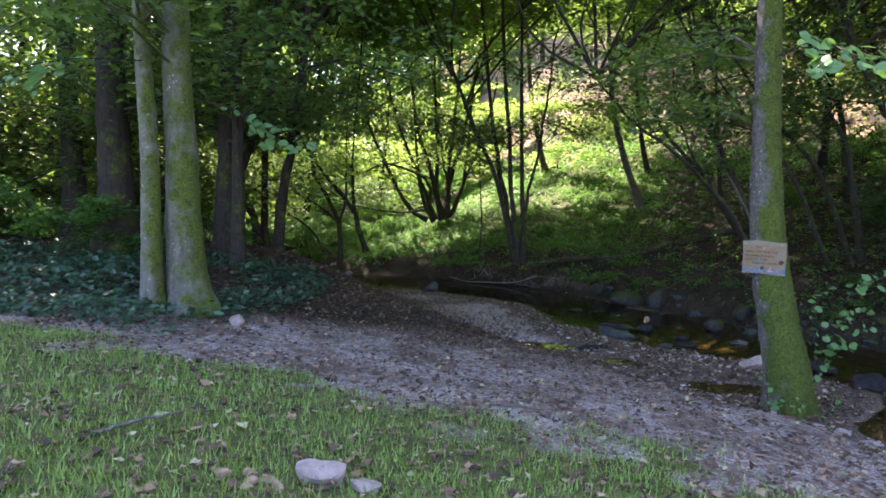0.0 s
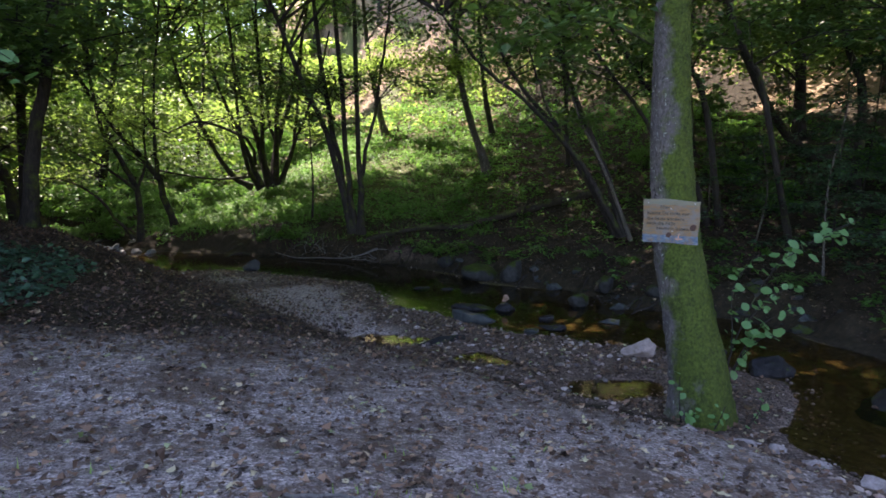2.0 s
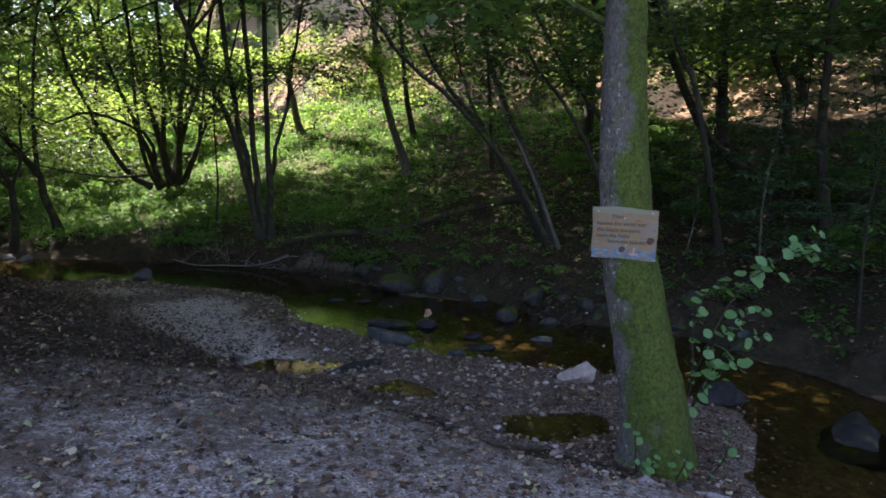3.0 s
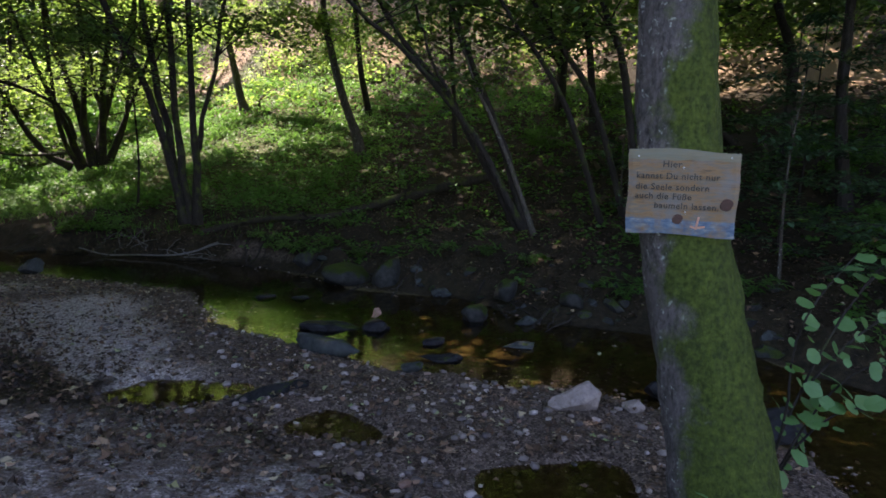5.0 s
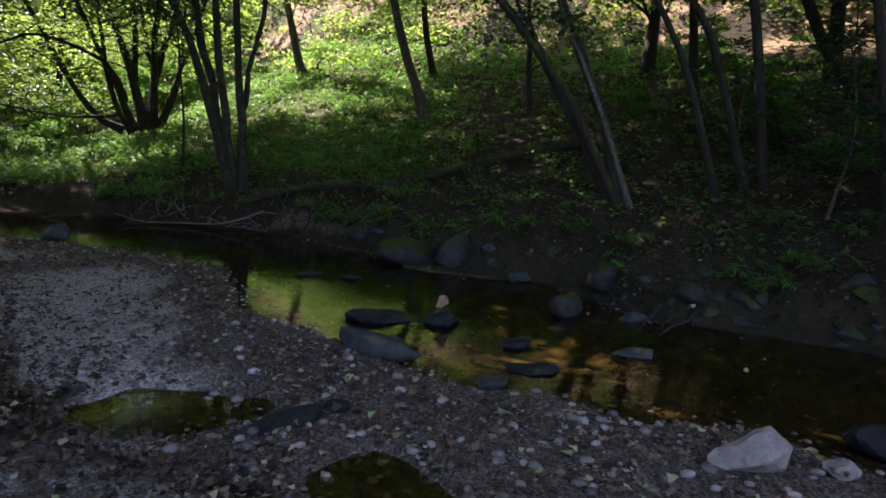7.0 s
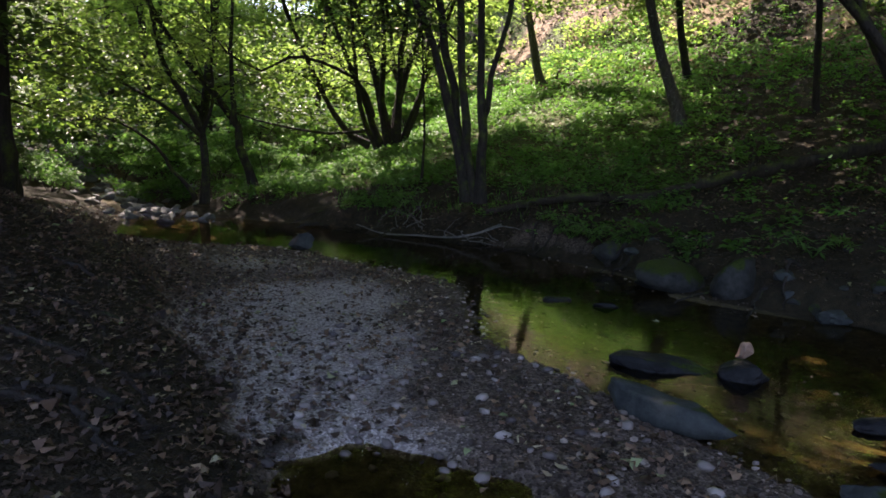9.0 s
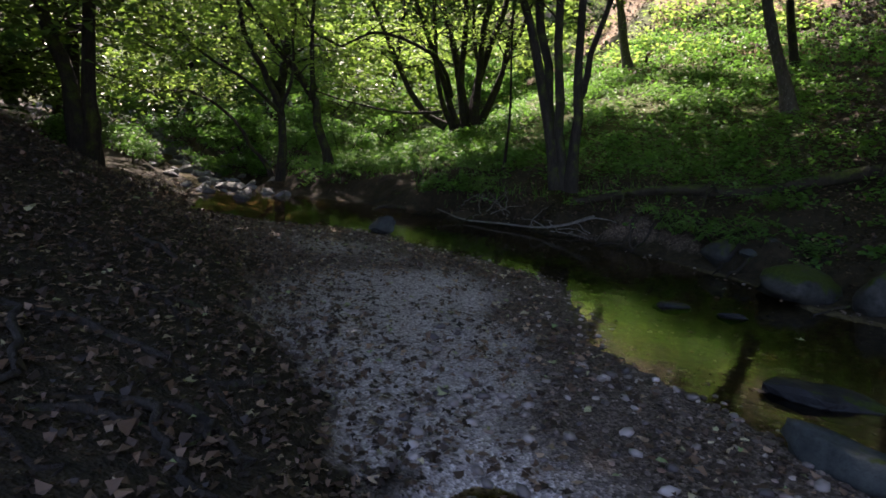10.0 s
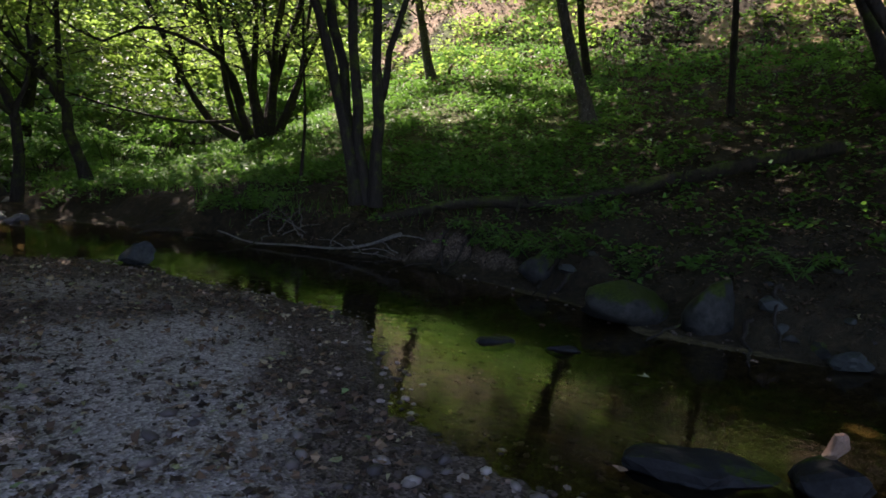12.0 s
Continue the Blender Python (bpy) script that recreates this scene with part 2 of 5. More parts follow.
def ground_material():
    m, nt, bs = node_material("forest_ground")
    co = coords(nt)

    def attr(name):
        n = nt.nodes.new("ShaderNodeAttribute")
        n.attribute_name = name
        return n.outputs["Fac"]
    fine, mid, wide = grain(nt, co, 70, 5, 0.7), grain(nt, co, 11, 5, 0.65), grain(nt, co, 1.3, 4)
    speck = add(nt, "ShaderNodeTexVoronoi", Scale=60.0)
    nt.links.new(co, speck.inputs["Vector"])
    # trodden path: grey grit with dark damp soil
    grit = ramp(nt, speck.outputs["Color"], [(0.1, (0.08, 0.068, 0.062)), (0.5, (0.235, 0.207, 0.193)), (0.9, (0.49, 0.44, 0.415))])
    soil = ramp(nt, fine, [(0.3, (0.04, 0.03, 0.023)), (0.7, (0.16, 0.122, 0.096))])
    patch = maths(nt, "ADD", maths(nt, "MULTIPLY", mid, 0.55), maths(nt, "MULTIPLY", wide, 0.5))
    path = blend(nt, ramp(nt, patch, [(0.44, (0, 0, 0)), (0.6, (1, 1, 1))]), grit, soil)
    # leaf mould of the woods
    mould = ramp(nt, mid, [(0.3, (0.010, 0.009, 0.006)), (0.55, (0.03, 0.023, 0.013)), (0.75, (0.065, 0.046, 0.026))])
    # pinkish sand of the bar
    sand = ramp(nt, speck.outputs["Color"], [(0.1, (0.15, 0.123, 0.108)), (0.5, (0.31, 0.265, 0.24)), (0.9, (0.55, 0.485, 0.445))])
    shingle = ramp(nt, speck.outputs["Color"], [(0.1, (0.03, 0.021, 0.016)), (0.5, (0.085, 0.063, 0.05)), (0.9, (0.2, 0.155, 0.128))])
    bar = blend(nt, attr("sand"), shingle, sand)
    turf = ramp(nt, mid, [(0.3, (0.03, 0.04, 0.012)), (0.6, (0.075, 0.095, 0.025)), (0.8, (0.13, 0.13, 0.05))])
    bed = ramp(nt, mid, [(0.3, (0.028, 0.022, 0.011)), (0.55, (0.085, 0.067, 0.032)), (0.8, (0.16, 0.13, 0.066))])

    def mask(name, lo=0.35, hi=0.65):
        s = maths(nt, "ADD", attr(name), maths(nt, "MULTIPLY", maths(nt, "SUBTRACT", mid, 0.5), 0.5))
        return ramp(nt, s, [(lo, (0, 0, 0)), (hi, (1, 1, 1))])
    col = blend(nt, mask("path"), mould, path)
    dry = ramp(nt, fine, [(0.3, (0.11, 0.072, 0.045)), (0.55, (0.28, 0.195, 0.125)), (0.75, (0.46, 0.36, 0.255))])
    col = blend(nt, mask("dry"), col, dry)
    col = blend(nt, mask("turf"), col, turf)
    col = blend(nt, mask("bar"), col, bar)
    col = blend(nt, mask("bed"), col, bed)
    nt.links.new(col, bs.inputs["Base Color"])
    bs.inputs["Roughness"].default_value = 0.92
    bs.inputs["Specular IOR Level"].default_value = 0.2
    h = maths(nt, "ADD", maths(nt, "MULTIPLY", mid, 0.6), maths(nt, "MULTIPLY", speck.outputs["Distance"], 0.5))
    bumped(nt, bs, h, 0.8, 0.03)
    return m


def water_material():
    m, nt, _ = node_material("brown_stream_water")
    nt.nodes.remove(nt.nodes["Principled BSDF"])
    co = coords(nt, (1, 1, 1))
    tr = add(nt, "ShaderNodeBsdfTransparent", Color=(0.74, 0.66, 0.46, 1))
    gl = add(nt, "ShaderNodeBsdfGlossy", Roughness=0.03)
    fr = add(nt, "ShaderNodeFresnel", IOR=1.33)
    bp = add(nt, "ShaderNodeBump", Strength=0.2, Distance=0.02)
    nt.links.new(maths(nt, "ADD", maths(nt, "MULTIPLY", grain(nt, co, 3.5, 2), 0.7), maths(nt, "MULTIPLY", grain(nt, co, 16, 2), 0.2)), bp.inputs["Height"])
    nt.links.new(bp.outputs[0], gl.inputs["Normal"])
    nt.links.new(bp.outputs[0], fr.inputs["Normal"])
    mx = nt.nodes.new("ShaderNodeMixShader")
    nt.links.new(fr.outputs[0], mx.inputs[0])
    nt.links.new(tr.outputs[0], mx.inputs[1])
    nt.links.new(gl.outputs[0], mx.inputs[2])
    nt.links.new(mx.outputs[0], nt.nodes["Material Output"].inputs[0])
    return m


GROUND = ground_material()
WATER = water_material()
BARK_SIGN = bark_material("mossy_grey_bark", (0.022, 0.02, 0.02), (0.17, 0.155, 0.15), 0.82, (0.7, -0.65, -0.1), 0.42, 13, 2.0, 0.55)
BARK_BEECH = bark_material("smooth_beech_bark", (0.055, 0.057, 0.048), (0.155, 0.155, 0.135), 0.6, (0.5, -0.2, -0.5), 0.3, 4)
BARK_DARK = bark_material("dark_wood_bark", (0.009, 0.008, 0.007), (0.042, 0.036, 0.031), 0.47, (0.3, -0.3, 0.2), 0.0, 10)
BARK_PALE = bark_material("pale_thin_bark", (0.025, 0.022, 0.018), (0.13, 0.118, 0.1), 0.4, (0.3, -0.3, 0.3), 0.3, 8)
# Leaf copies with shade (CANOPY, SHADE) or sunlight (LIT) put into the colour.
LEAF_CANOPY = leaf_material("shaded_canopy_leaf", (0.018, 0.05, 0.016), (0.045, 0.1, 0.03), (0.19, 0.33, 0.045), 0.42)
LEAF_SHADE = leaf_material("shaded_leaf", (0.012, 0.036, 0.018), (0.03, 0.075, 0.036), (0.08, 0.17, 0.045), 0.35)
LEAF_LIT = leaf_material("sunlit_canopy_leaf", (0.03, 0.075, 0.012), (0.06, 0.15, 0.025), (0.37, 0.56, 0.1), 0.58)
LEAF_SHRUB = leaf_material("shrub_leaf", (0.05, 0.13, 0.04), (0.11, 0.25, 0.075), (0.16, 0.36, 0.07), 0.35, 0.5)
LEAF_IVY = leaf_material("ivy_leaf", (0.014, 0.045, 0.028), (0.04, 0.105, 0.062), (0.08, 0.2, 0.07), 0.3, 0.5)
LEAF_HERB = leaf_material("herb_leaf", (0.02, 0.06, 0.014), (0.045, 0.13, 0.032), (0.19, 0.42, 0.06), 0.45)
BLADE = leaf_material("grass_blade", (0.08, 0.145, 0.025), (0.2, 0.32, 0.075), (0.24, 0.4, 0.07), 0.4)
FALLEN = pieces_material("fallen_leaf", [(0.0, (0.022, 0.014, 0.010)), (0.5, (0.085, 0.05, 0.03)), (0.76, (0.19, 0.115, 0.072)), (0.9, (0.32, 0.22, 0.14)), (0.96, (0.4, 0.36, 0.22)), (1.0, (0.15, 0.22, 0.08))], 0.7)
# Damp leaves, darker than FALLEN: the banks' shade is put into the colour.
DAMP_SHADED = pieces_material("damp_shaded_leaf", [(0.0, (0.012, 0.008, 0.006)), (0.5, (0.045, 0.026, 0.016)), (0.8, (0.1, 0.058, 0.036)), (0.95, (0.17, 0.11, 0.07)), (1.0, (0.2, 0.2, 0.09))], 0.55)
PEBBLE = pieces_material("river_pebble", [(0.0, (0.025, 0.018, 0.014)), (0.45, (0.08, 0.058, 0.046)), (0.75, (0.165, 0.126, 0.104)), (0.93, (0.38, 0.315, 0.275)), (1.0, (0.17, 0.09, 0.06))], 0.55)
STONE_DARK = stone_material("wet_dark_stone", (0.006, 0.006, 0.007), (0.024, 0.025, 0.027), 0.2, 0.5)
STONE_GREY = stone_material("grey_green_stone", (0.02, 0.024, 0.025), (0.06, 0.068, 0.067), 0.2, 0.3)
STONE_PALE = stone_material("pale_pink_stone", (0.15, 0.122, 0.108), (0.33, 0.28, 0.255), 0.0, 0.1)
STONE_MOSS = stone_material("mossy_stone", (0.010, 0.011, 0.011), (0.045, 0.046, 0.044), 0.75, 0.3)
# Rapid stones: wet shine and sky are put into this pale colour.
STONE_RAPID = stone_material("sky_shine_stone", (0.07, 0.075, 0.08), (0.21, 0.215, 0.22), 0.0, 0.5)
STONE_RED = stone_material("reddish_stone", (0.2, 0.12, 0.085), (0.36, 0.25, 0.19), 0.0, 0.1)

# ---- ground and water ----
def spaced(lo, hi, fine, a, b):
    """Grid lines: fine between a and b, wider and wider outside."""
    mid = list(np.arange(a, b + 1e-6, fine))
    out, s, v = [], fine, b
    while v < hi:
        s *= 1.18
        v += s
        out.append(v)
    left, s, v = [], fine, a
    while v > lo:
        s *= 1.18
        v -= s
        left.append(v)
    return np.array(left[::-1] + mid + out)


def build_ground():
    xs, ys = spaced(-900, 900, 0.11, -9, 13), spaced(-900, 900, 0.11, 1.5, 27)
    gx, gy = np.meshgrid(xs, ys)
    z, far, near, bank = land(gx, gy)
    nx, ny = len(xs), len(ys)
    idx = np.arange(nx * ny).reshape(ny, nx)
    faces = np.stack([idx[:-1, :-1], idx[:-1, 1:], idx[1:, 1:], idx[1:, :-1]], -1).reshape(-1, 4)
    me = mesh_np("ground", np.stack([gx, gy, z], -1).reshape(-1, 3), faces)
    wob = vnoise(gx, gy, 1.1) * 1.2 - 0.6
    bar = smooth(0.3, -0.15, bank + wob * 0.6 + (vnoise(gx + 3, gy, 0.3) - 0.5) * 0.5) * (near > -0.05) * smooth(24, 19, gy)
    bar = np.maximum(bar, 0.6 * np.exp(-(side(MUD_LEDGE, gx, gy) / 0.16) ** 4))
    bed = smooth(0.03, -0.12, near) * smooth(0.0, -0.25, far)
    bed = np.maximum(bed, smooth(0.01, -0.03, z) * (bank < 0.1) * (far < 0))
    path = smooth(-0.1, 0.3, bank) * smooth(11.6, 7.6, gy + wob * 1.2 - 0.25 * gx) * (far < 0)
    turf = (far < 0) * smooth(0.8, -0.8, gy - (4.6 - 0.42 * gx) + wob * 1.6 + (vnoise(gx, gy, 0.4) - 0.5) * 1.6) * smooth(0.5, 1.4, bank) * 0.9
    turf = np.maximum(turf, (far > 0) * smooth(0.4, 1.6, far) * (0.08 + 0.75 * smooth(1.2, 3.5, far) * smooth(9, 3, gx - 0.35 * (gy - 20))))
    sand = smooth(1.35, 0.6, np.hypot((gx - 0.85 - 0.275 * (13.0 - gy)) / 0.8, (gy - 13.4) / 2.8) + wob * 0.75 + (vnoise(gx, gy, 0.5) - 0.5) * 0.7)
    dry = (far > 0) * smooth(9, 14, far + wob * 2) * smooth(-4, 3, gx) * smooth(0.3, 0.6, vnoise(gx, gy, 2.6) * 0.6 + vnoise(gx + 9, gy, 0.7) * 0.4)
    for name, w in (("bar", bar), ("bed", bed), ("path", path), ("turf", turf * (1 - dry)), ("sand", sand), ("dry", dry)):
        at = me.attributes.new(name, "FLOAT", "POINT")
        at.data.foreach_set("value", np.clip(np.asarray(w, np.float32), 0, 1).ravel())
    return tagged(part("ground", me, GROUND), "forest floor of grey trodden grit, leaf mould, gravel and turf", "ground", kind="structure")


GROUND_OB = build_ground()


def build_water():
    xs, ys = np.arange(-5.2, 12.1, 0.25), np.arange(-6.0, 23.1, 0.25)
    gx, gy = np.meshgrid(xs, ys)
    idx = np.arange(gx.size).reshape(gx.shape)
    faces = np.stack([idx[:-1, :-1], idx[:-1, 1:], idx[1:, 1:], idx[1:, :-1]], -1).reshape(-1, 4)
    zs = land(gx.ravel()[faces].mean(1), gy.ravel()[faces].mean(1))
    keep = (zs[0] < 0.1) & (zs[1] < 0.6)
    me = mesh_np("water", np.stack([gx, gy, gx * 0], -1).reshape(-1, 3), faces[keep])
    return tagged(part("water", me, WATER), "clear shallow brown stream water with still reflecting pools", "water", kind="structure")


build_water()


# ---- builders for plants ----
def curve_points(points, n):
    """n points along a smooth line through the given ones."""
    p = np.array([points[0]] + list(points) + [points[-1]], float)
    p[0], p[-1] = 2 * p[1] - p[2], 2 * p[-2] - p[-3]
    out = []
    for t in np.linspace(0, len(points) - 1 - 1e-6, n):
        i = int(t)
        u = t - i
        a, b, c, d = p[i:i + 4]
        out.append(0.5 * (2 * b + (c - a) * u + (2 * a - 5 * b + 4 * c - d) * u * u + (3 * b - a - 3 * c + d) * u ** 3))
    return np.array(out)


def tube_np(points, r0, r1, rings=10, seg=8, wob=0.06, flare=0.0, gen=None, taper=1.0, crook=0.0):
    """Vertices and quads of a tapered, slightly uneven stem along a smooth line."""
    gen = gen or rng
    c = curve_points(points, rings)
    if crook:
        k = np.cumsum(gen.normal(0, 1, (rings, 2)), axis=0)
        k = k - np.linspace(k[0], k[-1], rings)
        c[:, :2] += crook * k / max(1.0, np.abs(k).max())
    t = np.linspace(0, 1, rings)
    r = r0 + (r1 - r0) * t ** taper
    length = np.concatenate([[0], np.cumsum(np.linalg.norm(np.diff(c, axis=0), axis=1))])
    r = r * (1 + flare * np.exp(-length / max(0.28, r0 * 1.3)))
    tan = np.gradient(c, axis=0)
    tan /= np.linalg.norm(tan, axis=1)[:, None] + 1e-9
    ref = np.where(np.abs(tan[:, 2:3]) > 0.9, [[1.0, 0, 0]], [[0, 0, 1.0]])
    u = np.cross(tan, ref)
    if abs(tan[0, 2]) > 0.5:
        u = np.cross(tan, np.tile([[0.0, 1.0, 0.0]], (rings, 1)))
    u /= np.linalg.norm(u, axis=1)[:, None] + 1e-9
    v = np.cross(tan, u)
    a = np.linspace(0, 2 * math.pi, seg, endpoint=False)
    lobes = 1 + flare * 0.35 * np.exp(-length / 0.35)[:, None] * np.cos(a * 4 + gen.random() * 6)[None, :]
    rr = r[:, None] * lobes * (1 + wob * gen.standard_normal((rings, seg)))
    pts = c[:, None, :] + rr[..., None] * (np.cos(a)[None, :, None] * u[:, None, :] + np.sin(a)[None, :, None] * v[:, None, :])
    idx = np.arange(rings * seg).reshape(rings, seg)
    nxt = np.roll(idx, -1, axis=1)
    f = np.stack([idx[:-1], nxt[:-1], nxt[1:], idx[1:]], -1).reshape(-1, 4)
    verts = np.concatenate([pts.reshape(-1, 3), c[-1:]])
    return verts[:-1], f


def joined(pieces):
    vs, fs, k = [], [], 0
    for v, f in pieces:
        vs.append(v)
        fs.append(np.asarray(f) + k)
        k += len(v)
    return np.concatenate(vs), np.concatenate(fs)


def leaves_np(centre, size, gen, tilt=0.5, heading=None, slim=0.62, fold=0.12):
    """Folded pointed leaves, two triangles each, around the given points."""
    n = len(centre)
    a = gen.random(n) * 2 * math.pi if heading is None else heading
    d = np.stack([np.cos(a), np.sin(a), gen.normal(-0.15, 0.35, n)], -1)
    d /= np.linalg.norm(d, axis=1)[:, None]
    up = np.stack([gen.normal(0, tilt, n), gen.normal(0, tilt, n), np.ones(n)], -1)
    s = np.cross(d, up)
    s /= np.linalg.norm(s, axis=1)[:, None] + 1e-9
    nn = np.cross(s, d)
    ln = (size * gen.uniform(0.6, 1.25, n))[:, None]
    v = np.stack([centre, centre + d * ln * 0.45 + s * ln * slim * 0.5 + nn * ln * fold, centre + d * ln,
                  centre + d * ln * 0.45 - s * ln * slim * 0.5 + nn * ln * fold], 1).reshape(-1, 3)
    k = np.arange(n)[:, None] * 4
    f = np.concatenate([k + [0, 1, 2], k + [0, 2, 3]], 0)
    return v, f


def litter_np(centre, size, gen, curl=0.12):
    """Curled, lobed dry leaves lying about, six triangles each."""
    n = len(centre)
    a = gen.random(n) * 2 * math.pi
    up = np.stack([gen.normal(0, 0.2, n), gen.normal(0, 0.2, n), np.ones(n)], -1)
    d = np.stack([np.cos(a), np.sin(a), np.zeros(n)], -1)
    s = np.cross(up, d)
    s /= np.linalg.norm(s, axis=1)[:, None]
    d = np.cross(s, up)
    d /= np.linalg.norm(d, axis=1)[:, None]
    nn = np.cross(d, s)
    ln = (size * gen.uniform(0.5, 1.3, n))[:, None]
    w = gen.uniform(0.7, 1.15, n)[:, None]
    c = (curl * gen.normal(0.5, 1.0, n))[:, None]
    shape = [(-0.5, 0.0, 0.3), (-0.3, 0.2, 1.0), (-0.02, 0.33, 1.6), (0.14, 0.16, 0.7), (0.56, 0.03, 1.2), (0.18, -0.17, 0.8), (0.0, -0.36, 1.9), (-0.32, -0.18, 0.9)]
    j = gen.normal(0, 0.05, (len(shape), 3, n, 1))
    v = np.stack([centre + d * ln * (p + j[i, 0]) + s * ln * w * (q + j[i, 1]) + nn * ln * (c * h + j[i, 2]) for i, (p, q, h) in enumerate(shape)], 1).reshape(-1, 3)
    k = np.arange(n)[:, None] * 8
    return v, np.concatenate([k + t for t in ([0, 7, 1], [1, 7, 6], [1, 6, 2], [2, 6, 5], [2, 5, 3], [3, 5, 4])], 0)


def boughs(gen, stems, count, reach, start=0.35, lift=0.35, thick=0.03, seg=5):
    """Side limbs that leave the stems; gives tubes and points for the leaves."""
    tubes, spots = [], []
    for points, r0, r1 in stems:
        c = curve_points(points, 40)
        for _ in range(count):
            t = gen.uniform(start, 1.0)
            p = c[int(t * 39)]
            a = gen.random() * 2 * math.pi
            ln = reach * gen.uniform(0.5, 1.15) * (1.15 - 0.5 * t)
            d = np.array([math.cos(a), math.sin(a), 0.0])
            q1 = p + d * ln * 0.45 + [0, 0, ln * lift * gen.uniform(0.2, 1.0)]
            q2 = p + d * ln + [gen.normal(0, 0.12 * ln), gen.normal(0, 0.12 * ln), ln * lift * gen.uniform(-0.2, 1.1)]
            r = max(0.006, min(thick, r0 * 0.4) * (1.1 - 0.6 * t))
            tubes.append(tube_np([p, q1, q2], r, r * 0.25, 6, seg, 0.05, 0, gen))
            line = curve_points([p, q1, q2], 12)
            spots.append(line[3:])
            for i in (5, 8, 10):                                   # twigs
                b = a + gen.choice([-1, 1]) * gen.uniform(0.5, 1.1)
                e = line[i] + np.array([math.cos(b), math.sin(b), gen.uniform(-0.15, 0.3)]) * ln * 0.38
                tubes.append(tube_np([line[i], (line[i] + e) / 2 + [0, 0, 0.04 * ln], e], r * 0.4, r * 0.15, 4, 4, 0.03, 0, gen))
                spots.append(curve_points([line[i], e], 5)[1:])
    return tubes, np.concatenate(spots)


def tree(name, base, stems, bark, leaf, leaves, size, seed, label, category="tree", reach=2.0, limbs=7, start=0.4, spread=0.28, flare=0.35,
         rings=14, seg=10, lift=0.35, stem_name="trunk", thick=0.035, group="", taper=1.0, split=True, shade_canopy=()):
    """A tree: each stem, its limbs and a crown of single leaves. Stems: (points from the base, radius below, radius above)."""
    gen = np.random.default_rng(seed)
    thing = empty(name, base)
    for points, r0, r1 in stems:
        v, f = tube_np(points, r0, r1, rings, seg, 0.03 if bark in (BARK_SIGN, BARK_BEECH) else 0.075, flare, gen, taper, 0.09 if stem_name == "stem" else 0.0)
        part(stem_name, mesh_np(stem_name, v, f), bark, thing)
    if limbs:
        tubes, spots = boughs(gen, stems, limbs, reach, start, lift, thick)
        if split:
            for v, f in tubes[::4]:
                part("limb", mesh_np("limb", v, f), bark, thing)
            tubes = [t for i, t in enumerate(tubes) if i % 4]
        v, f = joined(tubes)
        tagged(part("twig_work", mesh_np("twig_work", v, f), bark, thing), kind="stuff")
        if leaves:
            pick = spots[gen.integers(0, len(spots), leaves)]
            pick = pick + gen.normal(0, 1, pick.shape) * [spread, spread, spread * 0.45]
            v, f = leaves_np(pick, size, gen)
            part("crown", mesh_np("crown", v, f, False), leaf, thing)
    # Added high crown, mostly unseen, placed to keep sun and sky off the ground.
    if shade_canopy:
        cx, cy, z0, z1, radius, count = shade_canopy
        cx, cy, z0, z1 = cx - base[0], cy - base[1], z0 - base[2], z1 - base[2]
        tips = []
        trunk = curve_points(stems[0][0], 40)
        for k in range(9):
            root = trunk[np.argmin(np.abs(trunk[:, 2] - z0 * gen.uniform(0.6, 1.1)))]
            a = k * 0.7 + gen.random() * 0.4
            tip = np.array([cx + radius * 0.85 * math.cos(a), cy + radius * 0.85 * math.sin(a), z0 + (z1 - z0) * gen.uniform(0.2, 0.8)])
            v, f = tube_np([root, root * 0.65 + tip * 0.35 + gen.normal(0, 0.3, 3), root * 0.3 + tip * 0.7 + gen.normal(0, 0.35, 3), tip], 0.04, 0.01, 10, 6, 0.05, 0, gen)
            part("limb", mesh_np("limb", v, f), bark, thing)
        q = gen.normal(0, 1, (count // 14, 3))
        q = q / np.linalg.norm(q, axis=1)[:, None] * (gen.random((len(q), 1)) ** 0.4)
        spots = q * [radius, radius, (z1 - z0) / 2] + [cx, cy, (z0 + z1) / 2]
        spots = spots[gen.integers(0, len(spots), count)] + gen.normal(0, 1, (count, 3)) * [0.35, 0.35, 0.16]
        v, f = leaves_np(spots, 0.27, gen)
        part("upper_crown", mesh_np("upper_crown", v, f, False), leaf, thing)
    return tagged(thing, label, category, group)


def local(base, pts):
    return [tuple(a - b for a, b in zip(p, base)) for p in pts]


def go_on(pts, top, bend=(0.0, 0.0), steps=2):
    """Carries a stem on upwards to the height top, straightening a little."""
    p, q = np.array(pts[-2], float), np.array(pts[-1], float)
    d = (q - p) / max(0.3, (q - p)[2])
    out = list(pts)
    for i in range(steps):
        k = (top - q[2]) / steps
        d = d * [0.75, 0.75, 1]
        q2 = np.array(out[-1]) + d * k + [bend[0] * k, bend[1] * k, 0]
        out.append(tuple(q2))
    return out


# ---- the sign tree and its board ----
SIGN_BASE = (4.05, 7.57, 0.05)
sign_stem = local(SIGN_BASE, [(4.05, 7.56, -0.12), (4.01, 7.6, 0.48), (3.935, 7.69, 1.0), (3.865, 7.85, 1.8), (3.81, 7.9, 2.75), (3.78, 7.9, 3.7), (3.75, 7.9, 6.0), (3.8, 8.0, 9.5)])
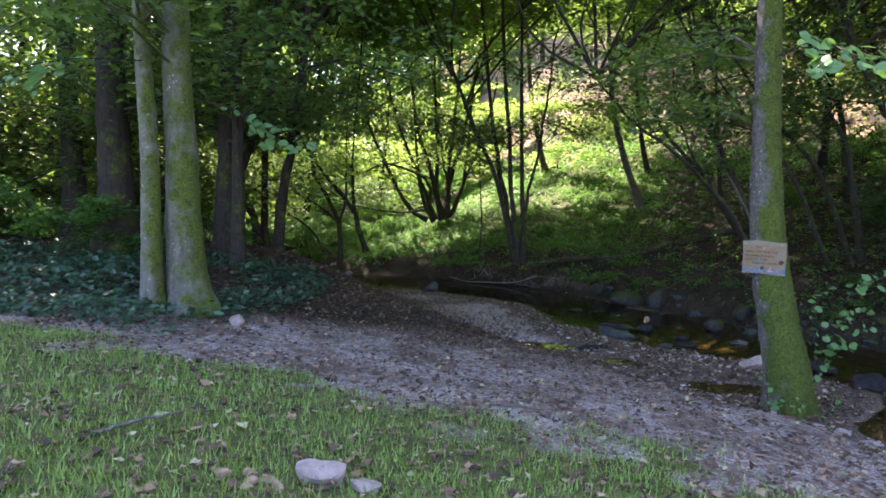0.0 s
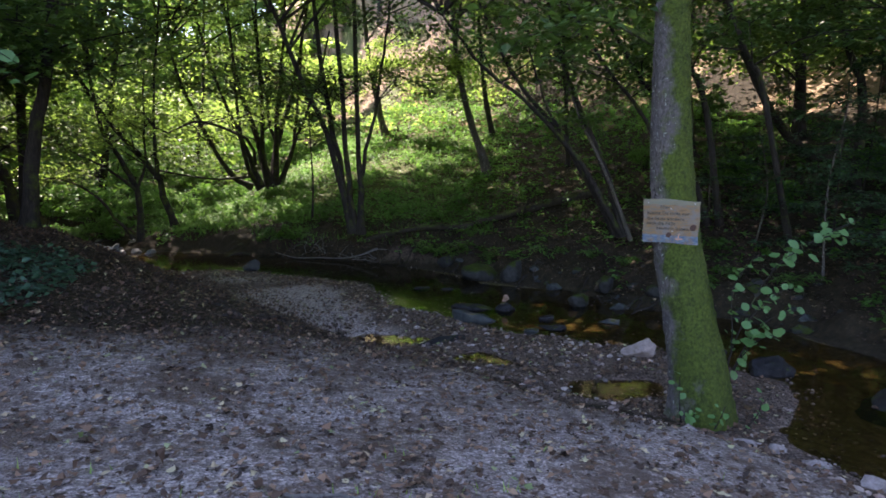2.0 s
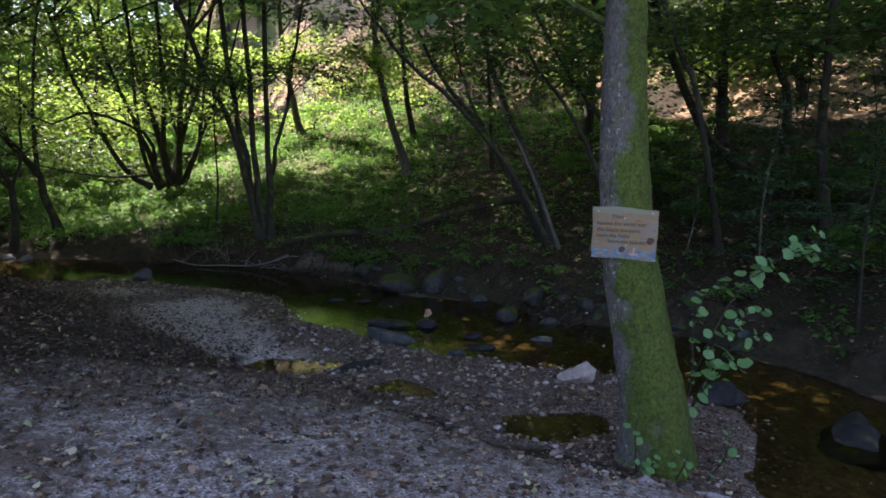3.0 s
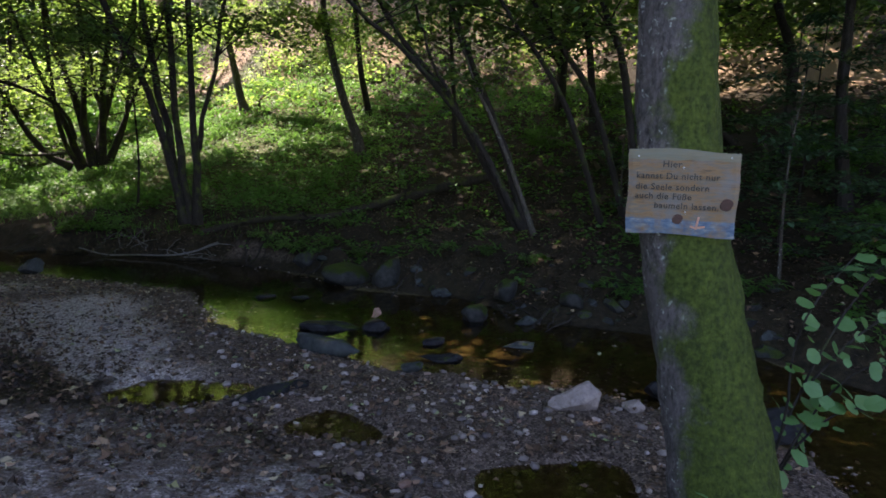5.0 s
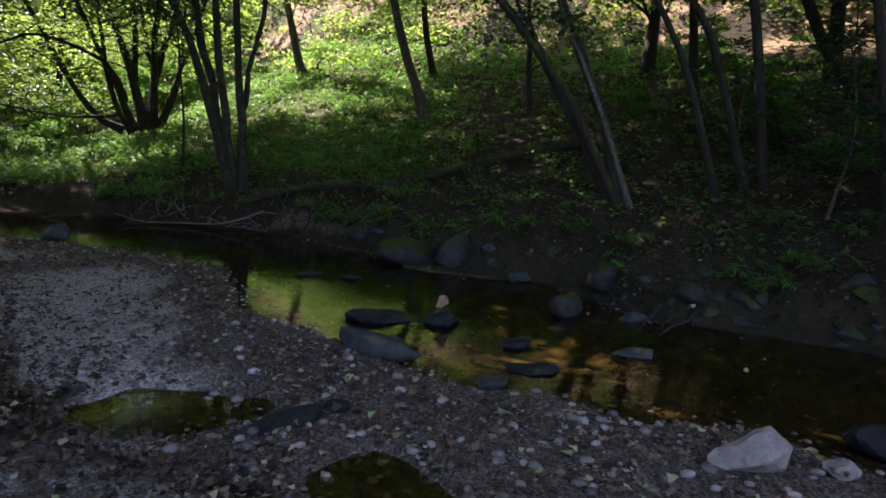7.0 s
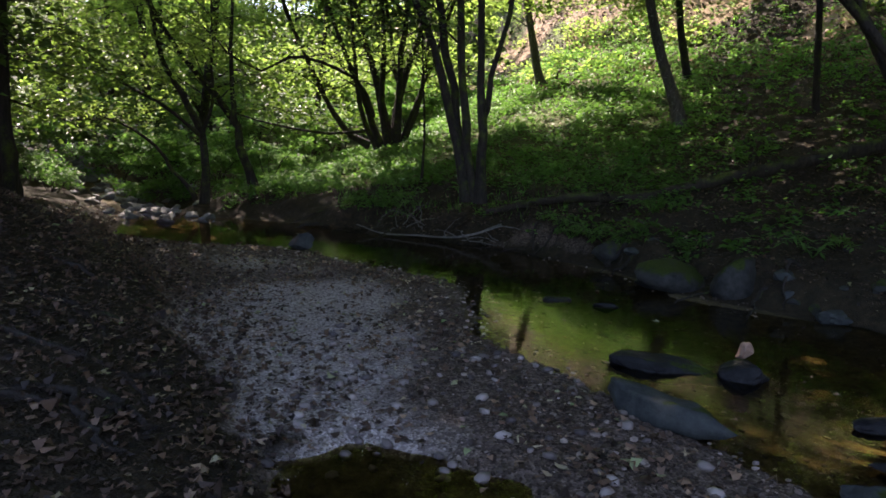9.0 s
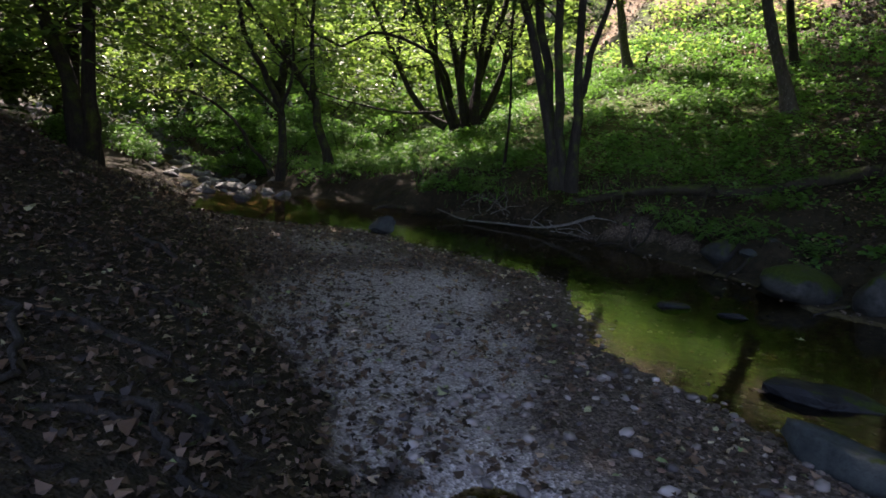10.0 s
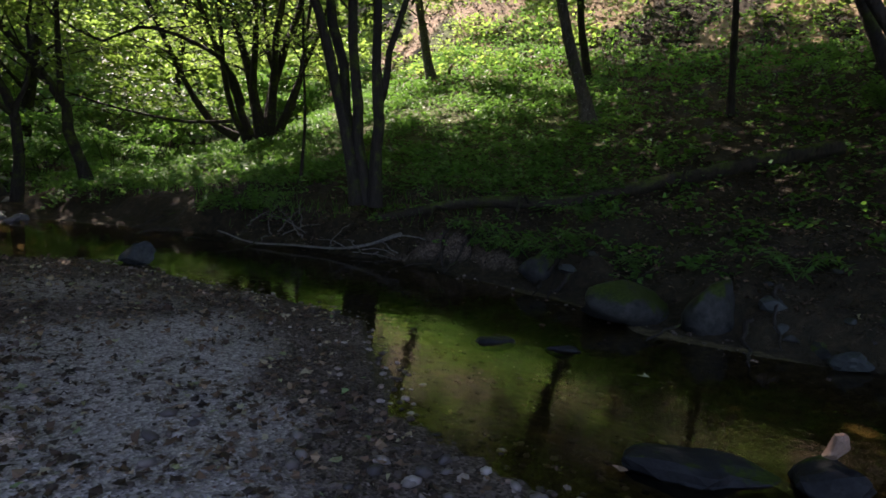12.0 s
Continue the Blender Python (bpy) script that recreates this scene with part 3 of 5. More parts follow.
tree("mossy_tree", SIGN_BASE, [(sign_stem, 0.25, 0.09)], BARK_SIGN, LEAF_CANOPY, 3600, 0.13, 11,
     "grey-barked tree trunk with green moss at the stream edge", reach=2.6, limbs=13, start=0.68, flare=0.36, rings=60, seg=28, thick=0.05, taper=1.3, shade_canopy=(6.6, 10.5, 8.0, 12.0, 3.6, 5500))


def wood_board_material():
    m, nt, bs = node_material("weathered_painted_board")
    co = coords(nt, (1.5, 1, 9))
    plain = coords(nt)
    col = ramp(nt, grain(nt, co, 5, 5, 0.6), [(0.28, (0.07, 0.05, 0.03)), (0.45, (0.19, 0.115, 0.05)), (0.58, (0.125, 0.105, 0.075)), (0.75, (0.24, 0.15, 0.065))])
    col = blend(nt, ramp(nt, grain(nt, plain, 9, 4), [(0.48, (0, 0, 0)), (0.68, (0.75, 0.75, 0.75))]), col, (0.125, 0.125, 0.12))
    sep = nt.nodes.new("ShaderNodeSeparateXYZ")
    nt.links.new(plain, sep.inputs[0])
    wave = maths(nt, "ADD", maths(nt, "MULTIPLY", sep.outputs[2], -8.0), maths(nt, "MULTIPLY", grain(nt, plain, 14, 3), 0.22))
    wave.node.use_clamp = False
    blue = ramp(nt, grain(nt, coords(nt, (1, 1, 3)), 22, 3), [(0.35, (0.045, 0.08, 0.13)), (0.55, (0.09, 0.135, 0.18)), (0.7, (0.2, 0.21, 0.2))])
    col = blend(nt, ramp(nt, maths(nt, "ADD", wave, -0.4), [(0.66, (0, 0, 0)), (0.72, (1, 1, 1))]), col, blue)
    top = maths(nt, "ADD", maths(nt, "MULTIPLY", sep.outputs[2], 6.0), maths(nt, "MULTIPLY", grain(nt, co, 3, 3), 0.25))
    col = blend(nt, ramp(nt, top, [(0.98, (0, 0, 0)), (1.0, (0.7, 0.7, 0.7))]), col, (0.13, 0.14, 0.10))
    nt.links.new(col, bs.inputs["Base Color"])
    bs.inputs["Roughness"].default_value = 0.8
    bumped(nt, bs, grain(nt, co, 6, 5), 0.4, 0.01)
    return m


def plain_material(name, colour, rough=0.8, metal=0.0):
    m, nt, bs = node_material(name)
    co = coords(nt)
    col = ramp(nt, grain(nt, co, 60, 4), [(0.3, [c * 0.75 for c in colour]), (0.7, [min(1, c * 1.2) for c in colour])])
    nt.links.new(col, bs.inputs["Base Color"])
    bs.inputs["Roughness"].default_value, bs.inputs["Metallic"].default_value = rough, metal
    return m


INK = plain_material("burnt_lettering", (0.04, 0.035, 0.026))
KNOT = plain_material("dark_wood_knot", (0.05, 0.022, 0.014))
FLESH = plain_material("painted_ochre_strokes", (0.42, 0.22, 0.15))
NAIL = plain_material("steel_nail", (0.45, 0.45, 0.45), 0.35, 1.0)


def wooden_sign():
    """A painted board, warped a little, in its own x (width) and z (height), facing -y."""
    w, h, th = 0.47, 0.38, 0.022
    thing = empty("wooden_sign", (0, 0, 0))
    n, k = 24, 14
    bm = bmesh.new()
    rows = {}
    for face in (0, 1):
        for i in range(n + 1):
            for j in range(k + 1):
                u, v = i / n - 0.5, j / k - 0.5
                x = u * (w + 0.012 * v) + 0.003 * math.sin(9 * v + 1)
                z = v * h + 0.006 * math.cos(u * 7 + 0.5) * (1 if v > 0 else 0.7) - 0.01 * u * (1 if v > 0.4 else 0.3)
                edge = max(abs(u), abs(v)) > 0.49
                y = (th if face else (0.004 if edge else 0.0)) + 0.012 * (2 * u) ** 2
                rows[face, i, j] = bm.verts.new((x, y, z))
    for i in range(n):
        for j in range(k):
            bm.faces.new([rows[0, i, j], rows[0, i + 1, j], rows[0, i + 1, j + 1], rows[0, i, j + 1]])
            bm.faces.new([rows[1, i, j], rows[1, i, j + 1], rows[1, i + 1, j + 1], rows[1, i + 1, j]])
    for i in range(n):
        bm.faces.new([rows[0, i, 0], rows[1, i, 0], rows[1, i + 1, 0], rows[0, i + 1, 0]])
        bm.faces.new([rows[0, i, k], rows[0, i + 1, k], rows[1, i + 1, k], rows[1, i, k]])
    for j in range(k):
        bm.faces.new([rows[0, 0, j], rows[0, 0, j + 1], rows[1, 0, j + 1], rows[1, 0, j]])
        bm.faces.new([rows[0, n, j], rows[1, n, j], rows[1, n, j + 1], rows[0, n, j + 1]])
    part("board", bm, wood_board_material(), thing, "warped weathered board with a blue painted foot")
    lines = [("Hier", -0.09, 0.112, 0.041), ("kannst Du nicht nur", -0.2, 0.06, 0.0385), ("die Seele sondern", -0.2, 0.011, 0.0385),
             ("auch die F\u00fc\u00dfe", -0.2, -0.031, 0.0385), ("baumeln lassen.", -0.115, -0.072, 0.0385)]
    for words, x, z, size in lines:
        cu = bpy.data.curves.new("lettering", "FONT")
        cu.body, cu.size, cu.align_x, cu.extrude, cu.space_character = words, size, "LEFT", 0.0012, 1.12
        cu.offset = 0.0005
        ob = new("lettering", cu)
        ob.matrix_basis = pose(x, -0.001, z, 90, 0, 0)
        cu.materials.append(INK)
        ob.parent = thing
    for x, z, r in ((0.19, -0.045, 0.027), (-0.01, -0.118, 0.024)):
        bm = bmesh.new()
        bmesh.ops.create_cone(bm, cap_ends=True, segments=18, radius1=r, radius2=r * 0.9, depth=0.004)
        for v in bm.verts:
            v.co.x *= 1.0 + 0.16 * math.sin(2 * math.atan2(v.co.y, v.co.x))
        o = part("knot", bm, KNOT, thing, "dark round knot")
        o.matrix_basis = pose(x, 0.003 if x > 0.1 else 0.0, z, 90, 0, 0)
    for x, z, ln, rx in ((0.075, -0.128, 0.05, 80), (0.085, -0.15, 0.045, 8), (0.06, -0.152, 0.03, -20)):
        bm = bmesh.new()
        bmesh.ops.create_cube(bm, size=1)
        bmesh.ops.scale(bm, vec=(ln, 0.003, 0.009), verts=bm.verts)
        bmesh.ops.bevel(bm, geom=bm.edges[:], offset=0.001, segments=1, affect="EDGES")
        o = part("brush_stroke", bm, FLESH, thing, "ochre painted stroke")
        o.matrix_basis = pose(x, 0.0, z, 0, -rx, 0)
    for x, z in ((0.0, 0.112), (0.195, 0.16), (0.02, -0.085), (-0.195, 0.158)):
        bm = bmesh.new()
        bmesh.ops.create_uvsphere(bm, u_segments=10, v_segments=6, radius=0.0045)
        o = part("nail", bm, NAIL, thing, "bright nail head")
        o.location = (x, 0.004 + 0.012 * (x / 0.225) ** 2 - 0.004, z)
    thing.matrix_basis = pose(3.715, 7.68, 1.795, 0, 0.5, -41)
    return tagged(thing, "weathered wooden board with hand-painted words nailed to the mossy trunk", "sign")


wooden_sign()


# ---- leafy shrub shoots beside the sign tree ----
def round_leaf():
    bm = bmesh.new()
    mid = [bm.verts.new((0, t, 0.02 * math.sin(t * 3))) for t in (0.0, 0.5, 1.0)]
    for sgn in (-1, 1):
        ring = [bm.verts.new((sgn * 0.42 * math.sin(math.pi * t) ** 0.7 * (1.06 if i % 2 else 0.97), t, 0.07 * math.sin(math.pi * t) - 0.05 * t))
                for i, t in ((1, 0.15), (2, 0.35), (3, 0.6), (4, 0.85))]
        seq = [mid[0], *ring, mid[2]]
        for a, b in ((0, 1), (1, 2)):
            bm.faces.new([mid[1], seq[a], seq[b]] if sgn < 0 else [mid[1], seq[b], seq[a]])
        for a, b in ((2, 3), (3, 4), (4, 5)):
            bm.faces.new([mid[1], seq[a], seq[b]] if sgn < 0 else [mid[1], seq[b], seq[a]])
    me = bpy.data.meshes.new("leaf")
    bm.to_mesh(me)
    bm.free()
    me.materials.append(LEAF_SHRUB)
    return me


LEAF_MESH = round_leaf()


def shoots(name, base, twigs, seed, label, per=9, size=0.075):
    """Thin shoots with separate round leaves along them."""
    gen = np.random.default_rng(seed)
    thing = empty(name, base)
    for pts in twigs:
        lp = local(base, pts)
        v, f = tube_np(lp, 0.008, 0.003, 10, 5, 0.02, 0, gen)
        part("shoot", mesh_np("shoot", v, f), BARK_DARK, thing)
        c = curve_points(lp, 40)
        for i in range(per):
            p = c[int(8 + 31 * (i + gen.random()) / per)]
            leaf = part("leaf", LEAF_MESH, None, thing)
            s = size * gen.uniform(0.6, 1.3)
            leaf.matrix_basis = pose(*(p + gen.normal(0, 0.03, 3)), gen.uniform(5, 65), gen.uniform(-35, 35), gen.uniform(-60, 60)) @ pose(0, 0, 0, 0, 0, gen.uniform(0, 360)) @ Matrix.Scale(s, 4)
    return tagged(thing, label, "shrub")


shoots("leafy_shoots", (4.25, 7.65, 0.08),
       [[(4.25, 7.65, 0.08), (4.27, 7.5, 0.7), (4.16, 7.4, 1.1), (4.14, 7.3, 1.35), (4.3, 7.25, 1.56)], [(4.25, 7.65, 0.08), (4.32, 7.5, 0.8), (4.5, 7.35, 1.38), (4.86, 7.3, 1.65), (5.3, 7.25, 1.84)],
        [(4.35, 7.5, 0.85), (4.5, 7.4, 1.1), (4.64, 7.35, 1.22), (4.75, 7.3, 1.25)], [(4.25, 7.65, 0.08), (4.38, 7.5, 0.6), (4.5, 7.35, 0.82), (4.6, 7.3, 0.78)],
        [(4.25, 7.65, 0.08), (4.38, 7.5, 0.65), (4.55, 7.4, 0.95), (4.78, 7.3, 1.06)], [(4.5, 7.35, 1.38), (4.62, 7.3, 1.52), (4.74, 7.25, 1.58)], [(4.86, 7.3, 1.65), (5.02, 7.25, 1.7), (5.18, 7.2, 1.68)]], 21,
       "young shrub with round fresh green leaves beside the mossy trunk", 16, 0.085)
shoots("sucker_shoots", (3.72, 7.38, 0.08), [[(3.72, 7.38, 0.08), (3.66, 7.33, 0.3), (3.64, 7.31, 0.52)], [(3.92, 7.2, 0.08), (3.93, 7.14, 0.2), (3.95, 7.12, 0.3)],
       [(4.22, 7.22, 0.03), (4.28, 7.14, 0.2), (4.31, 7.12, 0.36)], [(3.73, 7.3, 0.08), (3.75, 7.25, 0.18), (3.73, 7.22, 0.25)]], 22, "small green shoots at the foot of the mossy trunk", 7, 0.065)


# ---- beech pair and dark trunks of the near wood ----
b1 = (-3.5, 8.0, ground_z(-3.5, 8.0) - 0.05)
tree("beech_tree", b1, [([(0, 0, 0), (-0.02, 0, 0.6), (-0.05, 0.05, 2.0), (-0.16, 0.1, 4.0), (-0.35, 0.2, 11)], 0.135, 0.08)], BARK_BEECH, LEAF_CANOPY, 3000, 0.14, 31,
     "slender pale grey beech trunk with moss patches", reach=3.4, limbs=16, start=0.72, flare=0.3, rings=30, seg=16, spread=0.35)
b2 = (-3.12, 8.25, ground_z(-3.12, 8.25) - 0.05)
tree("beech_tree", b2, [([(0, 0, 0), (-0.08, 0, 0.6), (-0.13, 0.02, 2.0), (-0.2, 0.05, 4.0), (-0.3, 0.2, 13)], 0.265, 0.12)], BARK_BEECH, LEAF_CANOPY, 4000, 0.14, 32,
     "thick pale grey beech trunk with mossy spreading foot", reach=4.2, limbs=20, start=0.7, flare=0.4, rings=34, seg=20, spread=0.4)
# The last two trees are added to keep the sun off the gravel bar.
for i, (x, y, r, lean, top) in enumerate([(-5.5, 11.2, 0.33, -0.02, 13), (-3.95, 12.0, 0.22, 0.03, 12), (-7.3, 13.2, 0.26, -0.03, 13), (-8.9, 12.2, 0.16, 0.02, 11),
                                          (-3.4, 11.0, 0.12, 0.0, 11), (-3.75, 15.0, 0.13, 0.14, 13), (-4.95, 15.2, 0.12, 0.22, 13), (-6.6, 16.8, 0.16, 0.02, 13), (-7.0, 21.0, 0.17, 0.02, 14)]):
    z = ground_z(x, y) - 0.05
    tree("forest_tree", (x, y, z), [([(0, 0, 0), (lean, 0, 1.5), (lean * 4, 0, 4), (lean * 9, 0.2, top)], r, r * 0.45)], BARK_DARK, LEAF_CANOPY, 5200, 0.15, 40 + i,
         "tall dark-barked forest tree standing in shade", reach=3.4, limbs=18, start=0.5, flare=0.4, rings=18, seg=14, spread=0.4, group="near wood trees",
         shade_canopy=(x + (1.5 if i >= 5 else 0), y, 8.0, 13.0, 3.8, 7500) if i in (0, 2, 5, 6, 7, 8) else ())

# ---- many-stemmed trees along the far bank ----
A = (2.25, 20.05, ground_z(2.25, 20.05) - 0.12)
y = 20.05
tree("coppiced_alder", A, [(local(A, go_on([(2.16, y, 0.65), (1.89, y, 1.93), (1.5, y - 0.2, 3.35), (0.75, y - 0.3, 4.75)], 9.5)), 0.085, 0.03),
                           (local(A, go_on([(2.22, y + 0.1, 0.65), (1.94, y + 0.2, 2.19), (1.6, y + 0.3, 4.3)], 11)), 0.09, 0.03),
                           (local(A, go_on([(2.29, y + 0.05, 0.65), (2.11, y, 2.2), (1.95, y, 3.9)], 12)), 0.09, 0.03),
                           (local(A, go_on([(2.42, y, 0.65), (2.37, y - 0.1, 1.95), (2.3, y - 0.1, 3.6)], 12)), 0.095, 0.03),
                           (local(A, go_on([(2.36, y, 2.0), (2.5, y - 0.15, 2.9), (2.85, y - 0.3, 4.6)], 7.5)), 0.055, 0.02)],
     BARK_DARK, LEAF_CANOPY, 10500, 0.115, 51, "dark many-stemmed alder on the eroded far bank", reach=2.4, limbs=11, start=0.42, spread=0.28, flare=0.25, stem_name="stem", thick=0.022, shade_canopy=(1.8, 20.5, 8.0, 12.5, 4.6, 7000))
B = (-0.1, 29.0, ground_z(-0.1, 29.0) - 0.1)
y = 29.0
tree("coppiced_alder", B, [(local(B, go_on([(-0.7, y, 1.7), (-1.41, y, 2.1), (-2.06, y - 0.3, 3.2), (-2.89, y - 0.5, 4.9)], 8)), 0.11, 0.03),
                           (local(B, [(-0.6, y, 2.6), (-0.62, 26.50, 3.26), (-1.39, 26.50, 3.68), (-2.14, 26.50, 3.91), (-2.67, 26.50, 3.85), (-3.35, 26.50, 3.53), (-4.26, 26.50, 4.00), (-5.16, 26.50, 4.44), (-6.05, 26.50, 5.21)]), 0.055, 0.015),
                           (local(B, go_on([(-0.32, y, 1.7), (-0.58, y, 2.1), (-1.17, y, 3.57), (-1.75, y, 4.94)], 8.5)), 0.12, 0.03),
                           (local(B, go_on([(0.0, y, 1.7), (-0.18, y, 2.4), (-0.43, y + 0.2, 3.45), (-0.94, y + 0.3, 4.97)], 9)), 0.16, 0.04),
                           (local(B, go_on([(0.05, y, 1.7), (0.11, y, 2.69), (0.28, y, 3.8), (0.66, y, 5.04)], 9)), 0.15, 0.04),
                           (local(B, go_on([(0.2, y, 1.7), (0.53, y - 0.2, 2.55), (0.87, y - 0.3, 3.36), (1.27, y - 0.5, 4.3)], 7.5)), 0.09, 0.03),
                           (local(B, go_on([(-0.05, y - 0.2, 1.6), (-0.3, y - 0.2, 3.0), (-0.35, y - 0.1, 4.6)], 9.5)), 0.12, 0.03),
                           (local(B, go_on([(0.1, y - 0.15, 1.6), (0.2, y - 0.2, 3.2), (0.35, y - 0.3, 4.8)], 9)), 0.13, 0.03),
                           (local(B, go_on([(-0.45, y - 0.1, 1.6), (-0.85, y - 0.2, 2.6), (-1.1, y - 0.2, 4.4)], 8.5)), 0.09, 0.03),
                           (local(B, go_on([(0.25, y + 0.2, 1.7), (0.75, y + 0.2, 3.0), (0.95, y + 0.3, 4.6)], 8)), 0.08, 0.025),
                           (local(B, go_on([(-0.1, y + 0.3, 1.7), (0.15, y + 0.4, 2.9), (-0.1, y + 0.5, 4.2)], 8.5)), 0.08, 0.03)],
     BARK_DARK, LEAF_LIT, 6000, 0.12, 52, "broad clump of dark alder stems on the meadow", reach=2.2, limbs=10, start=0.35, spread=0.28, flare=0.35, stem_name="stem", thick=0.028, shade_canopy=(-0.5, 27.5, 8.5, 12.5, 5.0, 15000))
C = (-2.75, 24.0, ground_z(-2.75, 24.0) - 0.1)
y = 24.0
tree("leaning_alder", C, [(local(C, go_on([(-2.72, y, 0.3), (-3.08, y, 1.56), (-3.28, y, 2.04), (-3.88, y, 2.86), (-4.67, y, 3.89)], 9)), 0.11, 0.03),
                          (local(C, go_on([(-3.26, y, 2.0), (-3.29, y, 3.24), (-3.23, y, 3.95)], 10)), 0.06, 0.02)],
     BARK_DARK, LEAF_LIT, 5200, 0.105, 53, "slim dark alder leaning over the water", reach=2.6, limbs=14, start=0.38, spread=0.3, stem_name="stem", thick=0.022, shade_canopy=(-3.2, 26.2, 8.0, 12.5, 5.2, 14000))
D = (-3.6, 23.0, ground_z(-3.6, 23.0) - 0.1)
y = 23.0
tree("leaning_alder", D, [(local(D, go_on([(-3.59, y, 0.2), (-3.65, y, 1.73), (-3.99, y, 2.4), (-4.36, y, 3.05), (-4.49, y, 3.71)], 10)), 0.095, 0.025),
                          (local(D, go_on([(-3.66, y, 1.7), (-4.36, y - 0.1, 2.27), (-5.09, y - 0.2, 2.68)], 3.6)), 0.04, 0.015),
                          (local(D, go_on([(-3.62, y, 1.65), (-3.41, y, 2.43), (-3.38, y, 3.1)], 5)), 0.04, 0.015),
                          (local(D, [(-3.75, y - 0.1, 0.3), (-4.16, y - 0.1, 0.77), (-4.72, y - 0.2, 1.55), (-5.46, y - 0.3, 1.98), (-6.34, y - 0.3, 1.93)]), 0.05, 0.018)],
     BARK_DARK, LEAF_LIT, 4200, 0.11, 54, "forked alder with an arching drooping branch", reach=2.2, limbs=10, start=0.45, spread=0.25, stem_name="stem", thick=0.02, shade_canopy=(-5.0, 21.0, 8.0, 11.5, 4.0, 6000))
E2 = (-5.1, 18.5, ground_z(-5.1, 18.5) - 0.1)
tree("twin_tree", E2, [([(0, 0, 0), (-0.06, 0, 0.7), (-0.22, 0, 1.5), (-0.7, 0, 2.9), (-1.4, 0, 9)], 0.16, 0.06), ([(0.06, 0.1, 0), (0.1, 0.1, 0.8), (0.1, 0.1, 2), (0.2, 0.2, 10)], 0.17, 0.06)],
     BARK_DARK, LEAF_CANOPY, 6000, 0.15, 55, "dark twin-trunked tree on the steep mossy bank", reach=3.2, limbs=12, start=0.6, flare=0.4, spread=0.4, shade_canopy=(-4.2, 18.6, 7.5, 12.5, 4.4, 8000))
F2 = (6.9, 23.5, ground_z(6.9, 23.5) - 0.1)
tree("slim_tree", F2, [(local(F2, [(6.96, 23.5, F2[2]), (6.75, 23.5, 2.95), (6.4, 23.5, 3.8), (6.06, 23.5, 5.0), (5.8, 23.5, 6.3), (5.5, 23.4, 10)]), 0.15, 0.06)], BARK_PALE, LEAF_LIT, 3800, 0.13, 56,
     "slim slightly crooked tree rising from the grassy slope", reach=2.2, limbs=13, start=0.6, flare=0.5, shade_canopy=(6.6, 23.4, 9.0, 13.5, 4.6, 11000))
G2 = (4.8, 31.5, ground_z(4.8, 31.5) - 0.1)
tree("slim_tree", G2, [(local(G2, [(4.81, 31.5, G2[2]), (4.6, 31.5, 4.6), (4.3, 31.5, 6.0), (3.99, 31.5, 7.57), (3.6, 31.5, 12)]), 0.17, 0.07)], BARK_PALE, LEAF_LIT, 3800, 0.15, 57,
     "slim grey tree at the top of the lit slope", reach=2.4, limbs=13, start=0.45, flare=0.5, shade_canopy=(7.4, 31.6, 10.5, 14.5, 4.6, 12000))
M = (7.5, 15.4, ground_z(7.5, 15.4) - 0.12)
y = 15.4
tree("hazel_clump", M, [(local(M, go_on([(7.45, y, 0.95), (6.78, y, 2.14), (6.04, y, 2.97), (5.19, y - 0.2, 3.68), (4.4, y - 0.3, 4.18)], 5.2)), 0.06, 0.02),
                        (local(M, go_on([(7.52, y, 0.95), (6.96, y + 0.1, 2.51), (6.5, y + 0.2, 3.62), (6.18, y + 0.2, 4.43)], 7)), 0.085, 0.03),
                        (local(M, go_on([(7.4, y + 0.1, 0.95), (6.25, y + 0.3, 2.81), (5.55, y + 0.4, 3.77), (5.17, y + 0.5, 4.29)], 6.5)), 0.065, 0.02),
                        (local(M, go_on([(6.04, y, 2.97), (5.69, y, 3.7), (5.44, y, 4.32)], 6)), 0.03, 0.012)],
     BARK_DARK, LEAF_CANOPY, 2600, 0.12, 58, "leaning dark hazel stems fanning from one stool", reach=1.8, limbs=9, start=0.55, spread=0.28, stem_name="stem", thick=0.02, shade_canopy=(4.2, 15.6, 8.0, 12.0, 5.2, 8500))
tree("pale_sapling", (7.68, 15.3, ground_z(7.68, 15.3) - 0.1), [([(0, 0, 0), (-0.55, 0, 1.24), (-1.0, 0, 2.1), (-1.35, 0, 2.7), (-2.0, 0.2, 4.6)], 0.045, 0.015)], BARK_PALE, LEAF_CANOPY, 500, 0.12, 59,
     "pale thin leaning sapling stem", reach=1.2, limbs=6, start=0.6, spread=0.2, thick=0.012)
